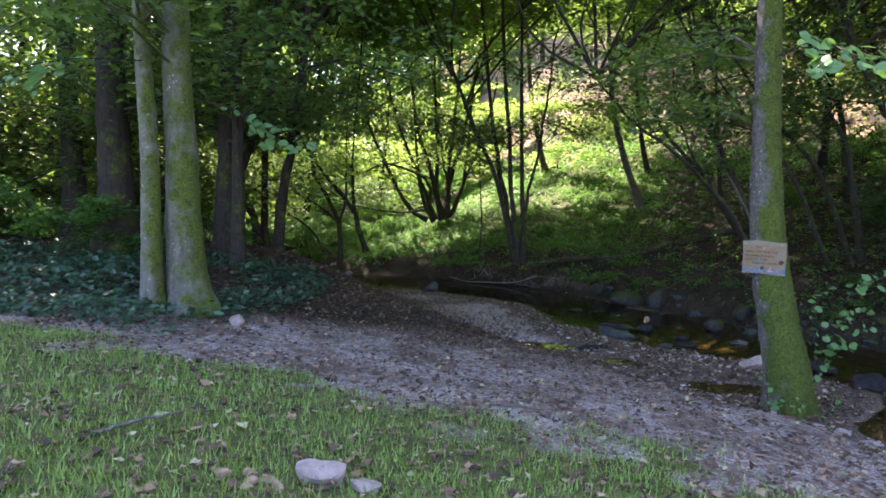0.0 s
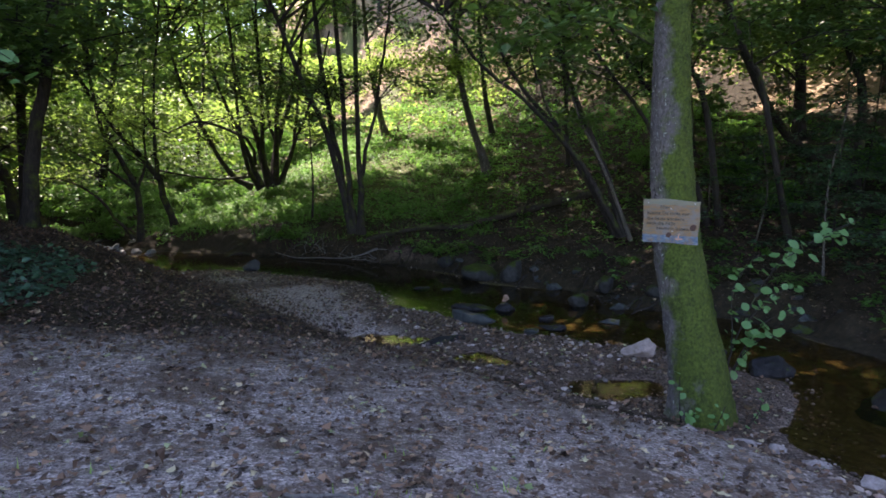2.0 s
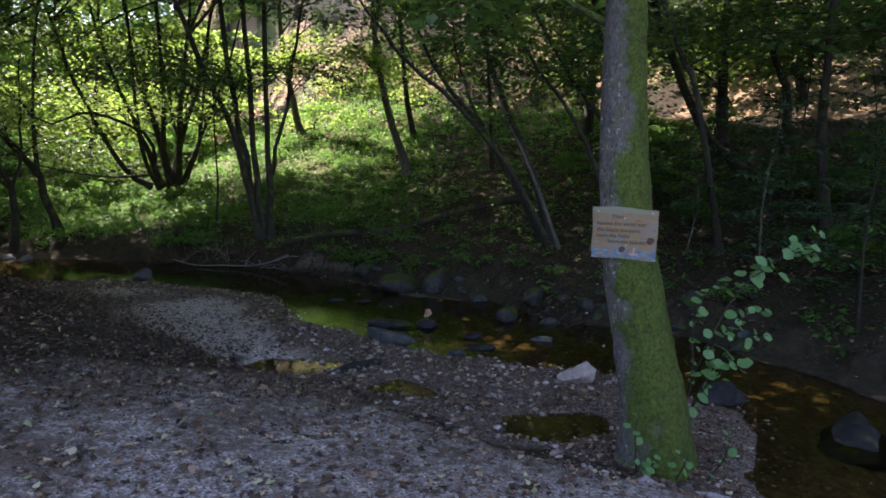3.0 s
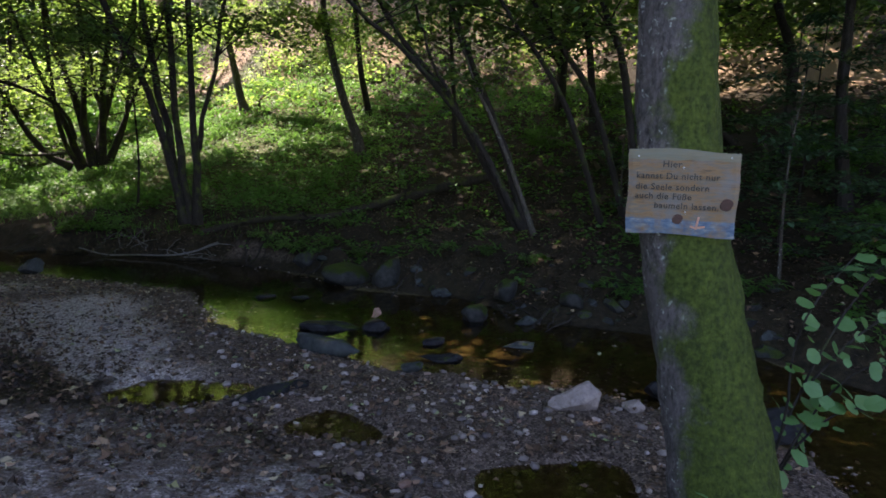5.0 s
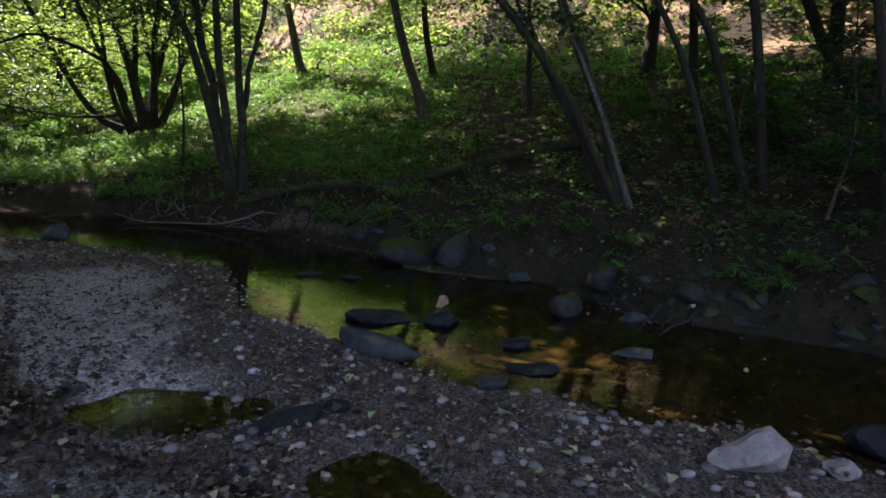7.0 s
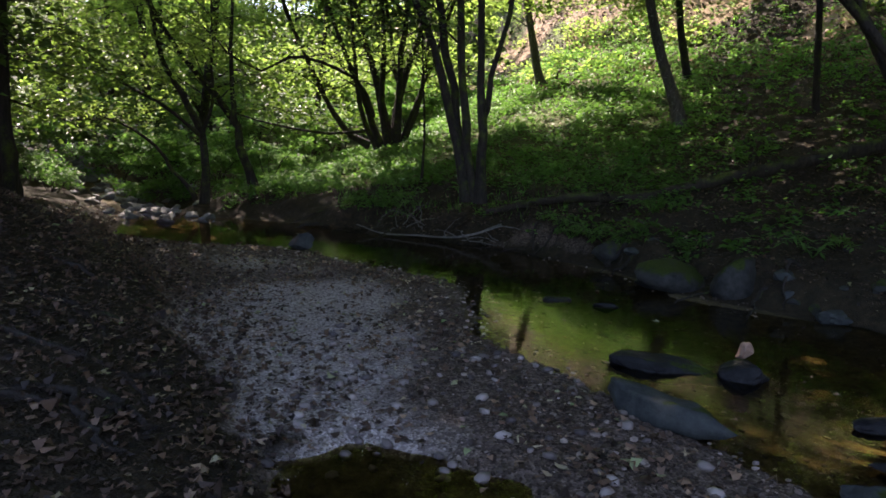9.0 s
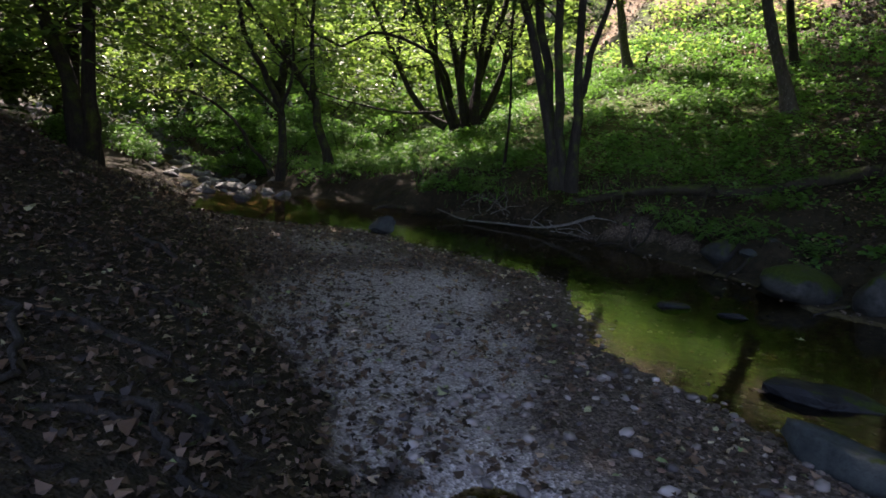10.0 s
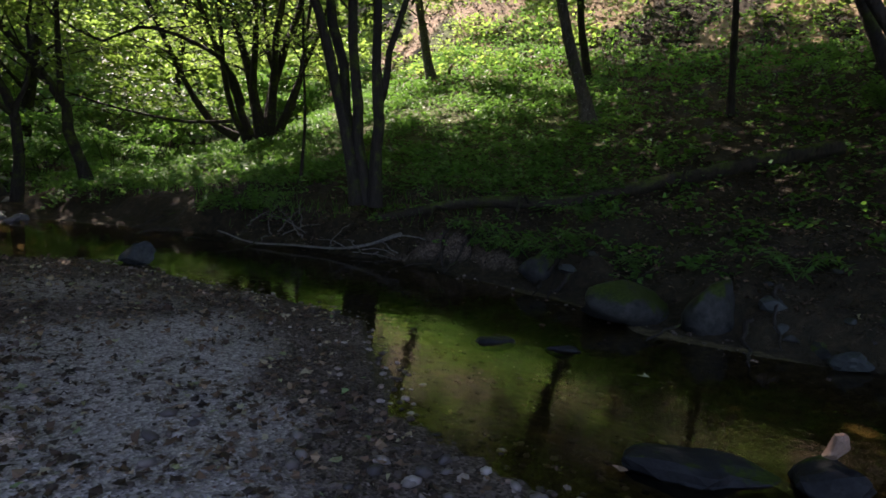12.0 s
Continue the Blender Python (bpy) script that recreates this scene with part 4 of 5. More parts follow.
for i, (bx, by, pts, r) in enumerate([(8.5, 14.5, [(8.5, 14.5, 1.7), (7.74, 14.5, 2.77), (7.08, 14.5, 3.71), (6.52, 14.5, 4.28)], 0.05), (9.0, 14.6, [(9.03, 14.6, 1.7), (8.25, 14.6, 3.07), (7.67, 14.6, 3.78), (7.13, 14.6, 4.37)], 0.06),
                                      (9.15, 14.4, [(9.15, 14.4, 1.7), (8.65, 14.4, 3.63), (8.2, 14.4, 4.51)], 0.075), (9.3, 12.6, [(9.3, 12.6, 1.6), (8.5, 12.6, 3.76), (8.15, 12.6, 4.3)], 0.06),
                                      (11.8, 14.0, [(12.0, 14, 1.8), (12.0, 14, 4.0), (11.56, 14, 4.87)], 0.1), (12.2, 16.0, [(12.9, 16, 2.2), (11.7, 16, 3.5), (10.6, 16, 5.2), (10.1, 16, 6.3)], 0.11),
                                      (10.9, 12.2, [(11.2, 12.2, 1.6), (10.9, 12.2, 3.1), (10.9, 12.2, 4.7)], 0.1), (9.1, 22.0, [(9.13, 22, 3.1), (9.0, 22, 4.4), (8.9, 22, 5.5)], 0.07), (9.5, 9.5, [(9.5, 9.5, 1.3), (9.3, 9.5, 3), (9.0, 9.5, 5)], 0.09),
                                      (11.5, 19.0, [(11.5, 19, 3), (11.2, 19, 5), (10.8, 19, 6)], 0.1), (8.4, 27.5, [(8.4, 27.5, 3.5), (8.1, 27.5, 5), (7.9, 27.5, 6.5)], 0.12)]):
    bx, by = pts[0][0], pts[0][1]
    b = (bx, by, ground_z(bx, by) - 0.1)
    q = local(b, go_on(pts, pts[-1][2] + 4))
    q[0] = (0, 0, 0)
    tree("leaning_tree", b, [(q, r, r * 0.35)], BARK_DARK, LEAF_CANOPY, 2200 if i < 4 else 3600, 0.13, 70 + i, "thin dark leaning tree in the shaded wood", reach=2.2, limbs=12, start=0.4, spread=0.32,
         stem_name="trunk", thick=0.025, group="shaded slope trees", shade_canopy=(bx + 0.8, by + 0.5, 8.0, 12.0, 4.0, 6500) if by < 17 else ())
tree("sapling", (1.25, 22.5, ground_z(1.25, 22.5) - 0.05), [([(0, 0, 0), (0.03, 0, 1.2), (-0.05, 0, 2.6), (-0.1, 0, 4.5)], 0.03, 0.012)], BARK_DARK, LEAF_LIT, 500, 0.1, 90,
     "single thin dark sapling on the meadow", reach=0.8, limbs=7, start=0.5, spread=0.2, thick=0.01)


# ---- the wood behind: a few kinds of tree, set out many times ----
def wood_proto(seed, height, r, leaves, size, leafmat, start):
    stems = [([(0, 0, 0), (0.1, 0, height * 0.2), (0.05, 0.1, height * 0.5), (0.25, 0.1, height)], r, r * 0.3)]
    return tree("woodland_tree", (0, 0, 0), stems, BARK_DARK, leafmat, leaves, size, seed, "woodland tree with a green summer crown", reach=height * 0.3, limbs=19, start=start,
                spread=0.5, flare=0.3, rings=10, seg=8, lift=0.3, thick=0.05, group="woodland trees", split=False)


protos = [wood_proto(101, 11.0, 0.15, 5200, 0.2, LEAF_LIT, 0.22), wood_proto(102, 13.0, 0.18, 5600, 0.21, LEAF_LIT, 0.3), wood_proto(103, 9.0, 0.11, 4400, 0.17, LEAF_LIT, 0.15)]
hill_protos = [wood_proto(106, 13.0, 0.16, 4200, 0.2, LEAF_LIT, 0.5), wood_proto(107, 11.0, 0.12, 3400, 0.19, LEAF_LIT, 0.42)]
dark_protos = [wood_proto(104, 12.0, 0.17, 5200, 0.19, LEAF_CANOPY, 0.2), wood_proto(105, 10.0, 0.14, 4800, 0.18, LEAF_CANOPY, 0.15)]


def plant_wood(kinds, spots, seed):
    gen = np.random.default_rng(seed)
    used = set()
    for x, y, s in spots:
        p = kinds[int(gen.integers(len(kinds)))]
        m = pose(x, y, ground_z(x, y) - 0.1, gen.normal(0, 3), gen.normal(0, 3), gen.random() * 360) @ Matrix.Scale(s, 4)
        if p.name not in used:
            used.add(p.name)
            p.matrix_basis = m
        else:
            copy_thing(p, m) if p.scale[0] == 1 else copy_thing(p, m @ Matrix.Scale(1 / p.scale[0], 4))


def scatter(seed, count, box, gap, keep=lambda x, y: True, s=(0.85, 1.2)):
    gen = np.random.default_rng(seed)
    out = []
    for _ in range(count * 40):
        if len(out) >= count:
            break
        x, y = gen.uniform(box[0], box[1]), gen.uniform(box[2], box[3])
        if keep(x, y) and all((x - a) ** 2 + (y - b) ** 2 > gap ** 2 for a, b, _ in out):
            out.append((x, y, gen.uniform(*s)))
    return out


def off_stream(x, y):
    p = land(np.array([x]), np.array([y]))
    return p[1][0] > 1.5 or p[3][0] > 1.5


def sunny_gap(x, y):
    """The clearing that lets the sun in on the slope."""
    return off_stream(x, y) and not (-12 < x < 17 and y < 52)


plant_wood(protos, [(-13, 55, 1.5), (-9.5, 56, 1.6), (-6.5, 58, 1.5), (-3.5, 55, 1.5), (-0.5, 57.5, 1.6), (3.0, 56, 1.5), (6.5, 58.5, 1.5), (-16, 53, 1.5)] + scatter(1, 30, (-26, 22, 34, 72), 3.4, sunny_gap, (1.0, 1.6)) + scatter(2, 12, (-22, -9.5, 25, 40), 3.0, off_stream), 5)
plant_wood(hill_protos, [(15.5, 40.5, 1.3), (11.0, 46.0, 1.3), (6.8, 47.5, 1.2), (17.5, 34.0, 1.2), (14.2, 45.5, 1.3), (19.0, 38.5, 1.3), (16.2, 30.6, 1.0), (17.0, 43.0, 0.9), (10.6, 38.2, 0.45), (13.6, 36.5, 0.5)]
           + [(-22 + 5.2 * k, 68 + 4 * (k % 3), 2.1 + 0.2 * (k % 2)) for k in range(11)] + [(-20 + 4.1 * k, 61 + 2.5 * (k % 3), 1.9 + 0.2 * (k % 2)) for k in range(12)], 7)
# The first two trees are added to shade the far bank and meadow edge.
plant_wood(dark_protos, [(-6.2, 29.5, 1.0), (-3.2, 33.0, 0.95)] + scatter(15, 10, (-19, -9.5, 15, 24), 2.4, off_stream, (0.9, 1.2)) + scatter(3, 20, (-22, -8, 12, 27), 2.8, off_stream) + scatter(4, 16, (11.5, 24, 4, 34), 3.4, off_stream), 6)

# ---- young trees with flat layered sprays on the shaded side ----
def layered_sapling(x, y, height, seed):
    g = np.random.default_rng(seed)
    base = (x, y, ground_z(x, y) - 0.05)
    thing = empty("young_beech", base)
    stem = [(0, 0, 0), (g.normal(0, 0.1), g.normal(0, 0.1), height * 0.5), (g.normal(0, 0.25), g.normal(0, 0.25), height)]
    v, f = tube_np(stem, 0.022, 0.006, 12, 6, 0.04, 0.2, g)
    part("trunk", mesh_np("trunk", v, f), BARK_PALE if seed % 3 == 0 else BARK_DARK, thing)
    line = curve_points(stem, 30)
    twigs, spots = [], []
    for k in range(13):
        t = 0.16 + 0.8 * k / 13
        p = line[int(t * 29)]
        a = k * 2.4 + g.normal(0, 0.4)
        ln = (1.6 - 0.9 * t) * g.uniform(0.6, 1.1)
        d = np.array([math.cos(a), math.sin(a), 0.0])
        e = p + d * ln + [0, 0, g.uniform(-0.08, 0.14)]
        twigs.append(tube_np([p, (p + e) / 2 + [0, 0, 0.08], e], 0.009, 0.003, 6, 4, 0.02, 0, g))
        run = curve_points([p, (p + e) / 2 + [0, 0, 0.08], e], 12)[2:]
        q = np.repeat(run, 9, axis=0)
        wide = np.tile([-d[1], d[0], 0.0], (len(q), 1)) * (g.uniform(-1, 1, len(q)) * 0.3 * ln)[:, None]
        spots.append(q + wide + g.normal(0, 1, q.shape) * [0.05, 0.05, 0.025])
    v, f = joined(twigs)
    tagged(part("twig_work", mesh_np("twig_work", v, f), BARK_DARK, thing), kind="stuff")
    v, f = leaves_np(np.concatenate(spots), 0.1, g, 0.15)
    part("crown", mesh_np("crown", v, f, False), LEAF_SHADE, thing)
    return tagged(thing, "young tree with flat layers of leaves in a shaded dark green", "tree", "young trees on the shaded bank")


for i, (x, y, h) in enumerate([(8.7, 11.2, 3.0), (9.6, 12.0, 3.4), (8.5, 9.4, 2.6), (10.2, 10.3, 3.6), (9.4, 8.2, 3.0), (10.9, 12.8, 3.2), (9.1, 13.3, 2.2), (11.8, 11.0, 3.8), (10.6, 7.4, 3.4), (8.6, 6.6, 2.4),
                                 (11.6, 9.0, 3.6), (12.6, 12.4, 3.6), (9.7, 15.6, 2.0), (11.2, 15.2, 2.6), (12.2, 7.0, 3.6), (9.9, 5.4, 3.0)]):
    layered_sapling(x, y, h, 801 + i)

# ---- bushes ----
def bush(name, seed, r, h, leaves, size, mat, label):
    gen = np.random.default_rng(seed)
    stems = []
    for i in range(7):
        a = gen.random() * 6.28
        stems.append(([(0.05 * math.cos(a), 0.05 * math.sin(a), 0), (r * 0.4 * math.cos(a), r * 0.4 * math.sin(a), h * 0.6), (r * 0.9 * math.cos(a), r * 0.9 * math.sin(a), h * gen.uniform(0.7, 1.0))], 0.012, 0.004))
    return tree(name, (0, 0, 0), stems, BARK_DARK, mat, leaves, size, seed, label, "bush", reach=r * 0.7, limbs=2, start=0.2, spread=0.14, flare=0, rings=6, seg=5, stem_name="stem", thick=0.006, split=False)


bushes = [bush("bush", 201, 0.9, 1.1, 1600, 0.11, LEAF_HERB, "low bush with fresh green leaves"), bush("bush", 202, 1.2, 1.6, 2200, 0.13, LEAF_HERB, "loose green bush on the meadow edge")]
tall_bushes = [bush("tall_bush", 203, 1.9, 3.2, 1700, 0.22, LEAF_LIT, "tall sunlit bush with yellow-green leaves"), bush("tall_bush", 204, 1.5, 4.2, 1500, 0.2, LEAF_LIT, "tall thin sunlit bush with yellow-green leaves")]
def off_hillside(x, y):
    """Keeps the dry sunlit hillside open."""
    return off_stream(x, y) and x < 3.0 + 0.15 * max(0.0, y - 46)


plant_wood(tall_bushes, scatter(12, 40, (-14, 13, 35, 53), 2.2, off_hillside, (0.8, 1.5)) + scatter(14, 16, (-28, -13, 31, 48), 2.4, off_stream, (1.0, 1.6)) + scatter(13, 10, (-13, 8, 54, 60), 2.2, off_stream, (1.5, 2.2)), 11)
plant_wood(bushes, [(-5.6, 23.9, 0.6), (-6.9, 25.9, 0.8), (-8.6, 27.8, 0.9), (-10.4, 29.8, 1.0), (-8.2, 24.6, 0.8), (-9.6, 26.4, 0.9), (-7.0, 23.0, 0.7), (-11.5, 28.5, 1.0), (-4.9, 24.4, 0.7), (-5.2, 25.5, 1.0), (-4.4, 26.2, 0.9), (-6.3, 27.5, 1.1), (-3.2, 27.0, 0.8), (-7.8, 29.5, 1.1), (-5.0, 29.0, 1.0), (-9.5, 31.5, 1.2), (-3.0, 31.5, 1.0), (-6.5, 33.0, 1.2)]
           + scatter(8, 18, (-10, 12, 33, 44), 1.5, off_hillside, (0.9, 1.5)) + scatter(9, 14, (-12, -4.5, 9.5, 20), 1.3, off_stream, (0.5, 0.8)) + scatter(10, 14, (9, 15, 6, 22), 1.3, off_stream, (0.5, 0.8)), 9)


# ---- stones ----
def stone(name, place, size, seed, material, label, turn=0.0, tilt=0.0, cut=0.0, detail=3, wedge=0.0):
    gen = np.random.default_rng(seed)
    bm = bmesh.new()
    bmesh.ops.create_icosphere(bm, subdivisions=detail, radius=0.5)
    planes = [(Vector(gen.normal(0, 1, 3)).normalized(), gen.uniform(0.22, 0.38)) for _ in range(12)]
    off = Vector(gen.uniform(-9, 9, 3))
    for v in bm.verts:
        for nrm, d in planes:
            e = v.co.dot(nrm) - d
            if e > 0:
                v.co -= nrm * e * min(1.0, 0.7 + cut)
        v.co *= 1 + 0.3 * noise.noise(v.co * 2.5 + off) + 0.12 * noise.noise(v.co * 7 + off)
        v.co = Vector((v.co.x * size[0], v.co.y * size[1], v.co.z * size[2]))
        k = 1 - wedge * (0.5 - v.co.x / size[0])
        v.co.y, v.co.z = v.co.y * k, v.co.z * k - (1 - k) * size[2] * 0.25
    for f in bm.faces:
        f.smooth = name in ("flat_stone", "mossy_stone")
    ob = part(name, bm, material)
    ob.matrix_basis = pose(*place, tilt, tilt * 0.6, turn)
    return tagged(ob, label, "stone")


STONE_LIP = stone_material("worn_bank_stone", (0.11, 0.095, 0.09), (0.3, 0.265, 0.25), 0.1, 0.1, 16)
stone("flat_stone", (3.12, 11.95, 0.05), (0.98, 0.36, 0.3), 1, STONE_GREY, "long blunt grey-green stone at the water edge", -52, 0, 0.1)
stone("angular_stone", (4.62, 9.58, 0.13), (0.5, 0.38, 0.42), 2, STONE_PALE, "pale pinkish angular stone on the gravel", -20, 6, 0.42, 3, 0.5)
stone("wet_stone", (3.5, 12.95, -0.02), (0.8, 0.44, 0.24), 3, STONE_DARK, "dark wet stone lying in the stream", -15)
stone("wet_stone", (3.95, 12.73, 0.0), (0.46, 0.36, 0.3), 4, STONE_DARK, "dark wet stone carrying a reddish stone", 10)
stone("reddish_stone", (3.95, 12.75, 0.17), (0.17, 0.12, 0.15), 5, STONE_RED, "small reddish stone stood upright on a dark one", 40, 12, 0.3)
stone("wet_stone", (2.32, 10.6, 0.05), (0.68, 0.24, 0.22), 6, STONE_DARK, "dark narrow stone beside the puddle", 28)
stone("wet_stone", (2.62, 10.75, 0.05), (0.26, 0.16, 0.12), 7, STONE_DARK, "small dark stone on wet gravel", 10)
stone("grey_stone", (3.75, 11.05, 0.03), (0.3, 0.22, 0.13), 8, STONE_GREY, "small grey stone on the gravel edge", 30)
stone("wet_stone", (4.2, 11.3, 0.0), (0.42, 0.22, 0.12), 9, STONE_DARK, "flat dark stone awash in the stream", -20)
stone("wet_stone", (4.35, 11.9, 0.0), (0.32, 0.2, 0.14), 10, STONE_DARK, "dark stone awash in the stream", 15)
stone("grey_stone", (5.2, 11.5, 0.02), (0.42, 0.25, 0.13), 11, STONE_GREY, "flat grey stone in mid stream", -10)
stone("mossy_stone", (5.35, 12.9, 0.05), (0.55, 0.42, 0.34), 12, STONE_MOSS, "mossy boulder in the stream", 30)
stone("grey_stone", (5.9, 12.5, 0.02), (0.36, 0.26, 0.2), 13, STONE_GREY, "grey stone by the far bank", 5)
stone("mossy_stone", (4.5, 15.95, 0.12), (0.95, 0.7, 0.62), 14, STONE_MOSS, "mossy boulder at the foot of the far bank", 10)
stone("mossy_stone", (5.05, 15.5, 0.18), (0.75, 0.6, 0.62), 15, STONE_MOSS, "rounded mossy boulder at the foot of the far bank", 60)
stone("grey_stone", (5.55, 14.5, 0.06), (0.42, 0.28, 0.2), 16, STONE_GREY, "grey stone at the foot of the far bank", 10)
stone("mossy_stone", (6.2, 13.6, 0.2), (0.5, 0.4, 0.4), 17, STONE_MOSS, "mossy boulder under the far bank", 25)
stone("mossy_stone", (6.6, 12.6, 0.25), (0.45, 0.4, 0.35), 18, STONE_MOSS, "mossy boulder under the far bank", 80)
stone("wet_stone", (3.0, 15.1, -0.02), (0.42, 0.22, 0.14), 19, STONE_DARK, "dark stone breaking the still pool", 5)
stone("wet_stone", (3.5, 14.9, -0.03), (0.3, 0.16, 0.12), 20, STONE_DARK, "dark stone just under the water", -20)
stone("cone_stone", (-0.3, 18.1, 0.06), (0.5, 0.42, 0.36), 21, STONE_GREY, "dark pointed stone standing in the pool", 0, 0, 0.35)
stone("wet_stone", (5.75, 8.7, 0.03), (0.6, 0.45, 0.36), 22, STONE_DARK, "dark boulder in the shaded stream", 15)
stone("mossy_stone", (6.25, 7.65, -0.1), (1.7, 0.9, 0.4), 23, STONE_DARK, "large dark boulder in the shaded stream", 35)
stone("mossy_stone", (6.7, 6.4, 0.0), (0.7, 0.5, 0.4), 24, STONE_MOSS, "mossy boulder in the shaded stream", 70)
stone("grey_stone", (5.05, 9.45, 0.05), (0.22, 0.16, 0.12), 25, STONE_PALE, "small pale stone on the gravel", 12)
stone("wet_stone", (5.6, 9.6, 0.03), (0.5, 0.35, 0.26), 26, STONE_DARK, "dark wet stone beside the gravel", -30)
stone("pale_stone", (-2.45, 7.85, ground_z(-2.45, 7.85) + 0.05), (0.26, 0.16, 0.19), 27, STONE_PALE, "pale roundish stone at the beech foot", 8, 5)
stone("pale_stone", (-0.6, 3.12, ground_z(-0.6, 3.12) + 0.04), (0.32, 0.22, 0.22), 28, STONE_PALE, "whitish squared stone in the turf", 15, 0, 0.4)
stone("pale_stone", (-0.36, 3.1, ground_z(-0.36, 3.1) + 0.01), (0.24, 0.15, 0.1), 29, STONE_PALE, "whitish stone in the turf", -20, 0, 0.4)
for i, (x, y) in enumerate([(-0.8, 3.02), (-0.9, 3.06), (-0.86, 2.95), (-1.0, 3.0), (-0.74, 2.96)]):
    stone("brick_fragment", (x, y, ground_z(x, y) + 0.01), (0.11, 0.08, 0.06), 300 + i, STONE_RED, "broken reddish brick fragment in the turf", 40 * i, 0, 0.4, 2)
for i, (x, y, a, b) in enumerate([(3.68, 7.2, 0.34, 0.16), (4.02, 6.95, 0.42, 0.24), (4.3, 6.55, 0.36, 0.26), (4.55, 6.05, 0.5, 0.22), (3.42, 7.5, 0.22, 0.14), (4.2, 6.8, 0.2, 0.16)]):
    stone("ledge_stone", (x, y, ground_z(x, y) - 0.01), (a, b, 0.15), 320 + i, STONE_LIP, "pale worn stone along the bank lip", -48 + 25 * (i % 3), 9, 0.3)

# rapids upstream: a bed of tumbled stones
gen = np.random.default_rng(77)
rapid_mesh = []
for k in range(4):
    o = stone("rapid_stone", (0, 0, -50), (1, 1, 0.6), 400 + k, STONE_RAPID, "grey tumbled stone in the stony rapid", 0, 0, 0.25, 2)
    rapid_mesh.append(o.data)
    bpy.data.objects.remove(o)
for i in range(150):
    t = gen.random()
    x, y = -3.6 - 8.5 * t + gen.normal(0, 0.5), 21.6 + 9.5 * t + gen.normal(0, 0.5)
    o = new("rapid_stone", rapid_mesh[i % 4])
    s = gen.uniform(0.2, 0.55)
    o.matrix_basis = pose(x, y, max(ground_z(x, y), -0.05) + 0.04, gen.uniform(-20, 20), gen.uniform(-20, 20), gen.random() * 360) @ Matrix.Diagonal((s, s * gen.uniform(0.6, 1), s * gen.uniform(0.6, 1), 1))
    tagged(o, "grey tumbled stone in the stony rapid", "stone", "stones of the rapid")


# ---- fallen wood and roots ----
def wood_piece(name, runs, bark, label, category, seed, seg=8, crook=0.05):
    g = np.random.default_rng(seed)
    thing = empty(name, runs[0][0][0])
    for pts, r0, r1, what in runs:
        v, f = tube_np(local(thing.location, pts), r0, r1, 22, seg, 0.12, 0, g, 1.0, crook)
        part(what, mesh_np(what, v, f), bark, thing)
    return tagged(thing, label, category)


def on_ground(x, y, dz=0.0):
    return (x, y, ground_z(x, y) + dz)


LOG_BARK = bark_material("mossy_log_bark", (0.012, 0.010, 0.008), (0.045, 0.038, 0.027), 0.5, (0.1, -0.1, 0.7), 0.0, 9)
TWIG_BARK = bark_material("bleached_twig", (0.06, 0.055, 0.05), (0.2, 0.19, 0.175), 0.1)
ROOT_BARK = bark_material("worn_root_bark", (0.013, 0.011, 0.009), (0.05, 0.042, 0.036), 0.36)
wood_piece("fallen_log", [([on_ground(8.6, 18.45, 0.15), on_ground(7.25, 18.98, 0.15), on_ground(6.15, 19.2, 0.15), on_ground(5.05, 19.42, 0.15), on_ground(3.98, 19.6, 0.15), on_ground(3.3, 19.85, 0.1), on_ground(2.46, 20.0, 0.03)], 0.11, 0.055, "log"),
                          ([on_ground(4.6, 19.5, 0.1), (4.35, 19.1, 0.95), (4.15, 18.75, 0.55)], 0.022, 0.008, "branch"), ([on_ground(6.6, 19.1, 0.1), (6.5, 18.6, 1.6), (6.25, 18.3, 1.3)], 0.02, 0.008, "branch"),
                          ([on_ground(3.4, 19.8, 0.08), (3.2, 19.45, 0.7), (3.05, 19.1, 0.3)], 0.025, 0.01, "branch")],
           LOG_BARK, "long mossy fallen trunk along the far bank", "log", 5, 12)
g0 = np.random.default_rng(61)
drift = [([(2.75, 19.3, 0.34), (2.35, 19.15, 0.2), (1.9, 19.35, 0.09), (1.3, 19.7, 0.07), (0.7, 20.0, 0.05), (0.2, 20.3, 0.16)], 0.024, 0.01, "branch"),
         ([(2.4, 19.15, 0.22), (2.7, 18.85, 0.36), (3.0, 18.7, 0.34)], 0.016, 0.006, "twig")]
for k in range(16):
    x0 = g0.uniform(0.6, 2.7)
    p0 = np.array([x0, 20.25 - 0.45 * x0 + g0.normal(0, 0.1), g0.uniform(0.05, 0.3)])
    d0 = np.array([g0.normal(0, 0.35), g0.normal(-0.1, 0.2), g0.uniform(-0.2, 0.4)])
    drift.append(([tuple(p0), tuple(p0 + d0 * 0.5 + [0, 0, 0.05]), tuple(p0 + d0)], 0.009, 0.003, "twig"))
wood_piece("driftwood", drift, TWIG_BARK, "tangle of bleached twigs caught under the far bank", "branch", 6, 6)
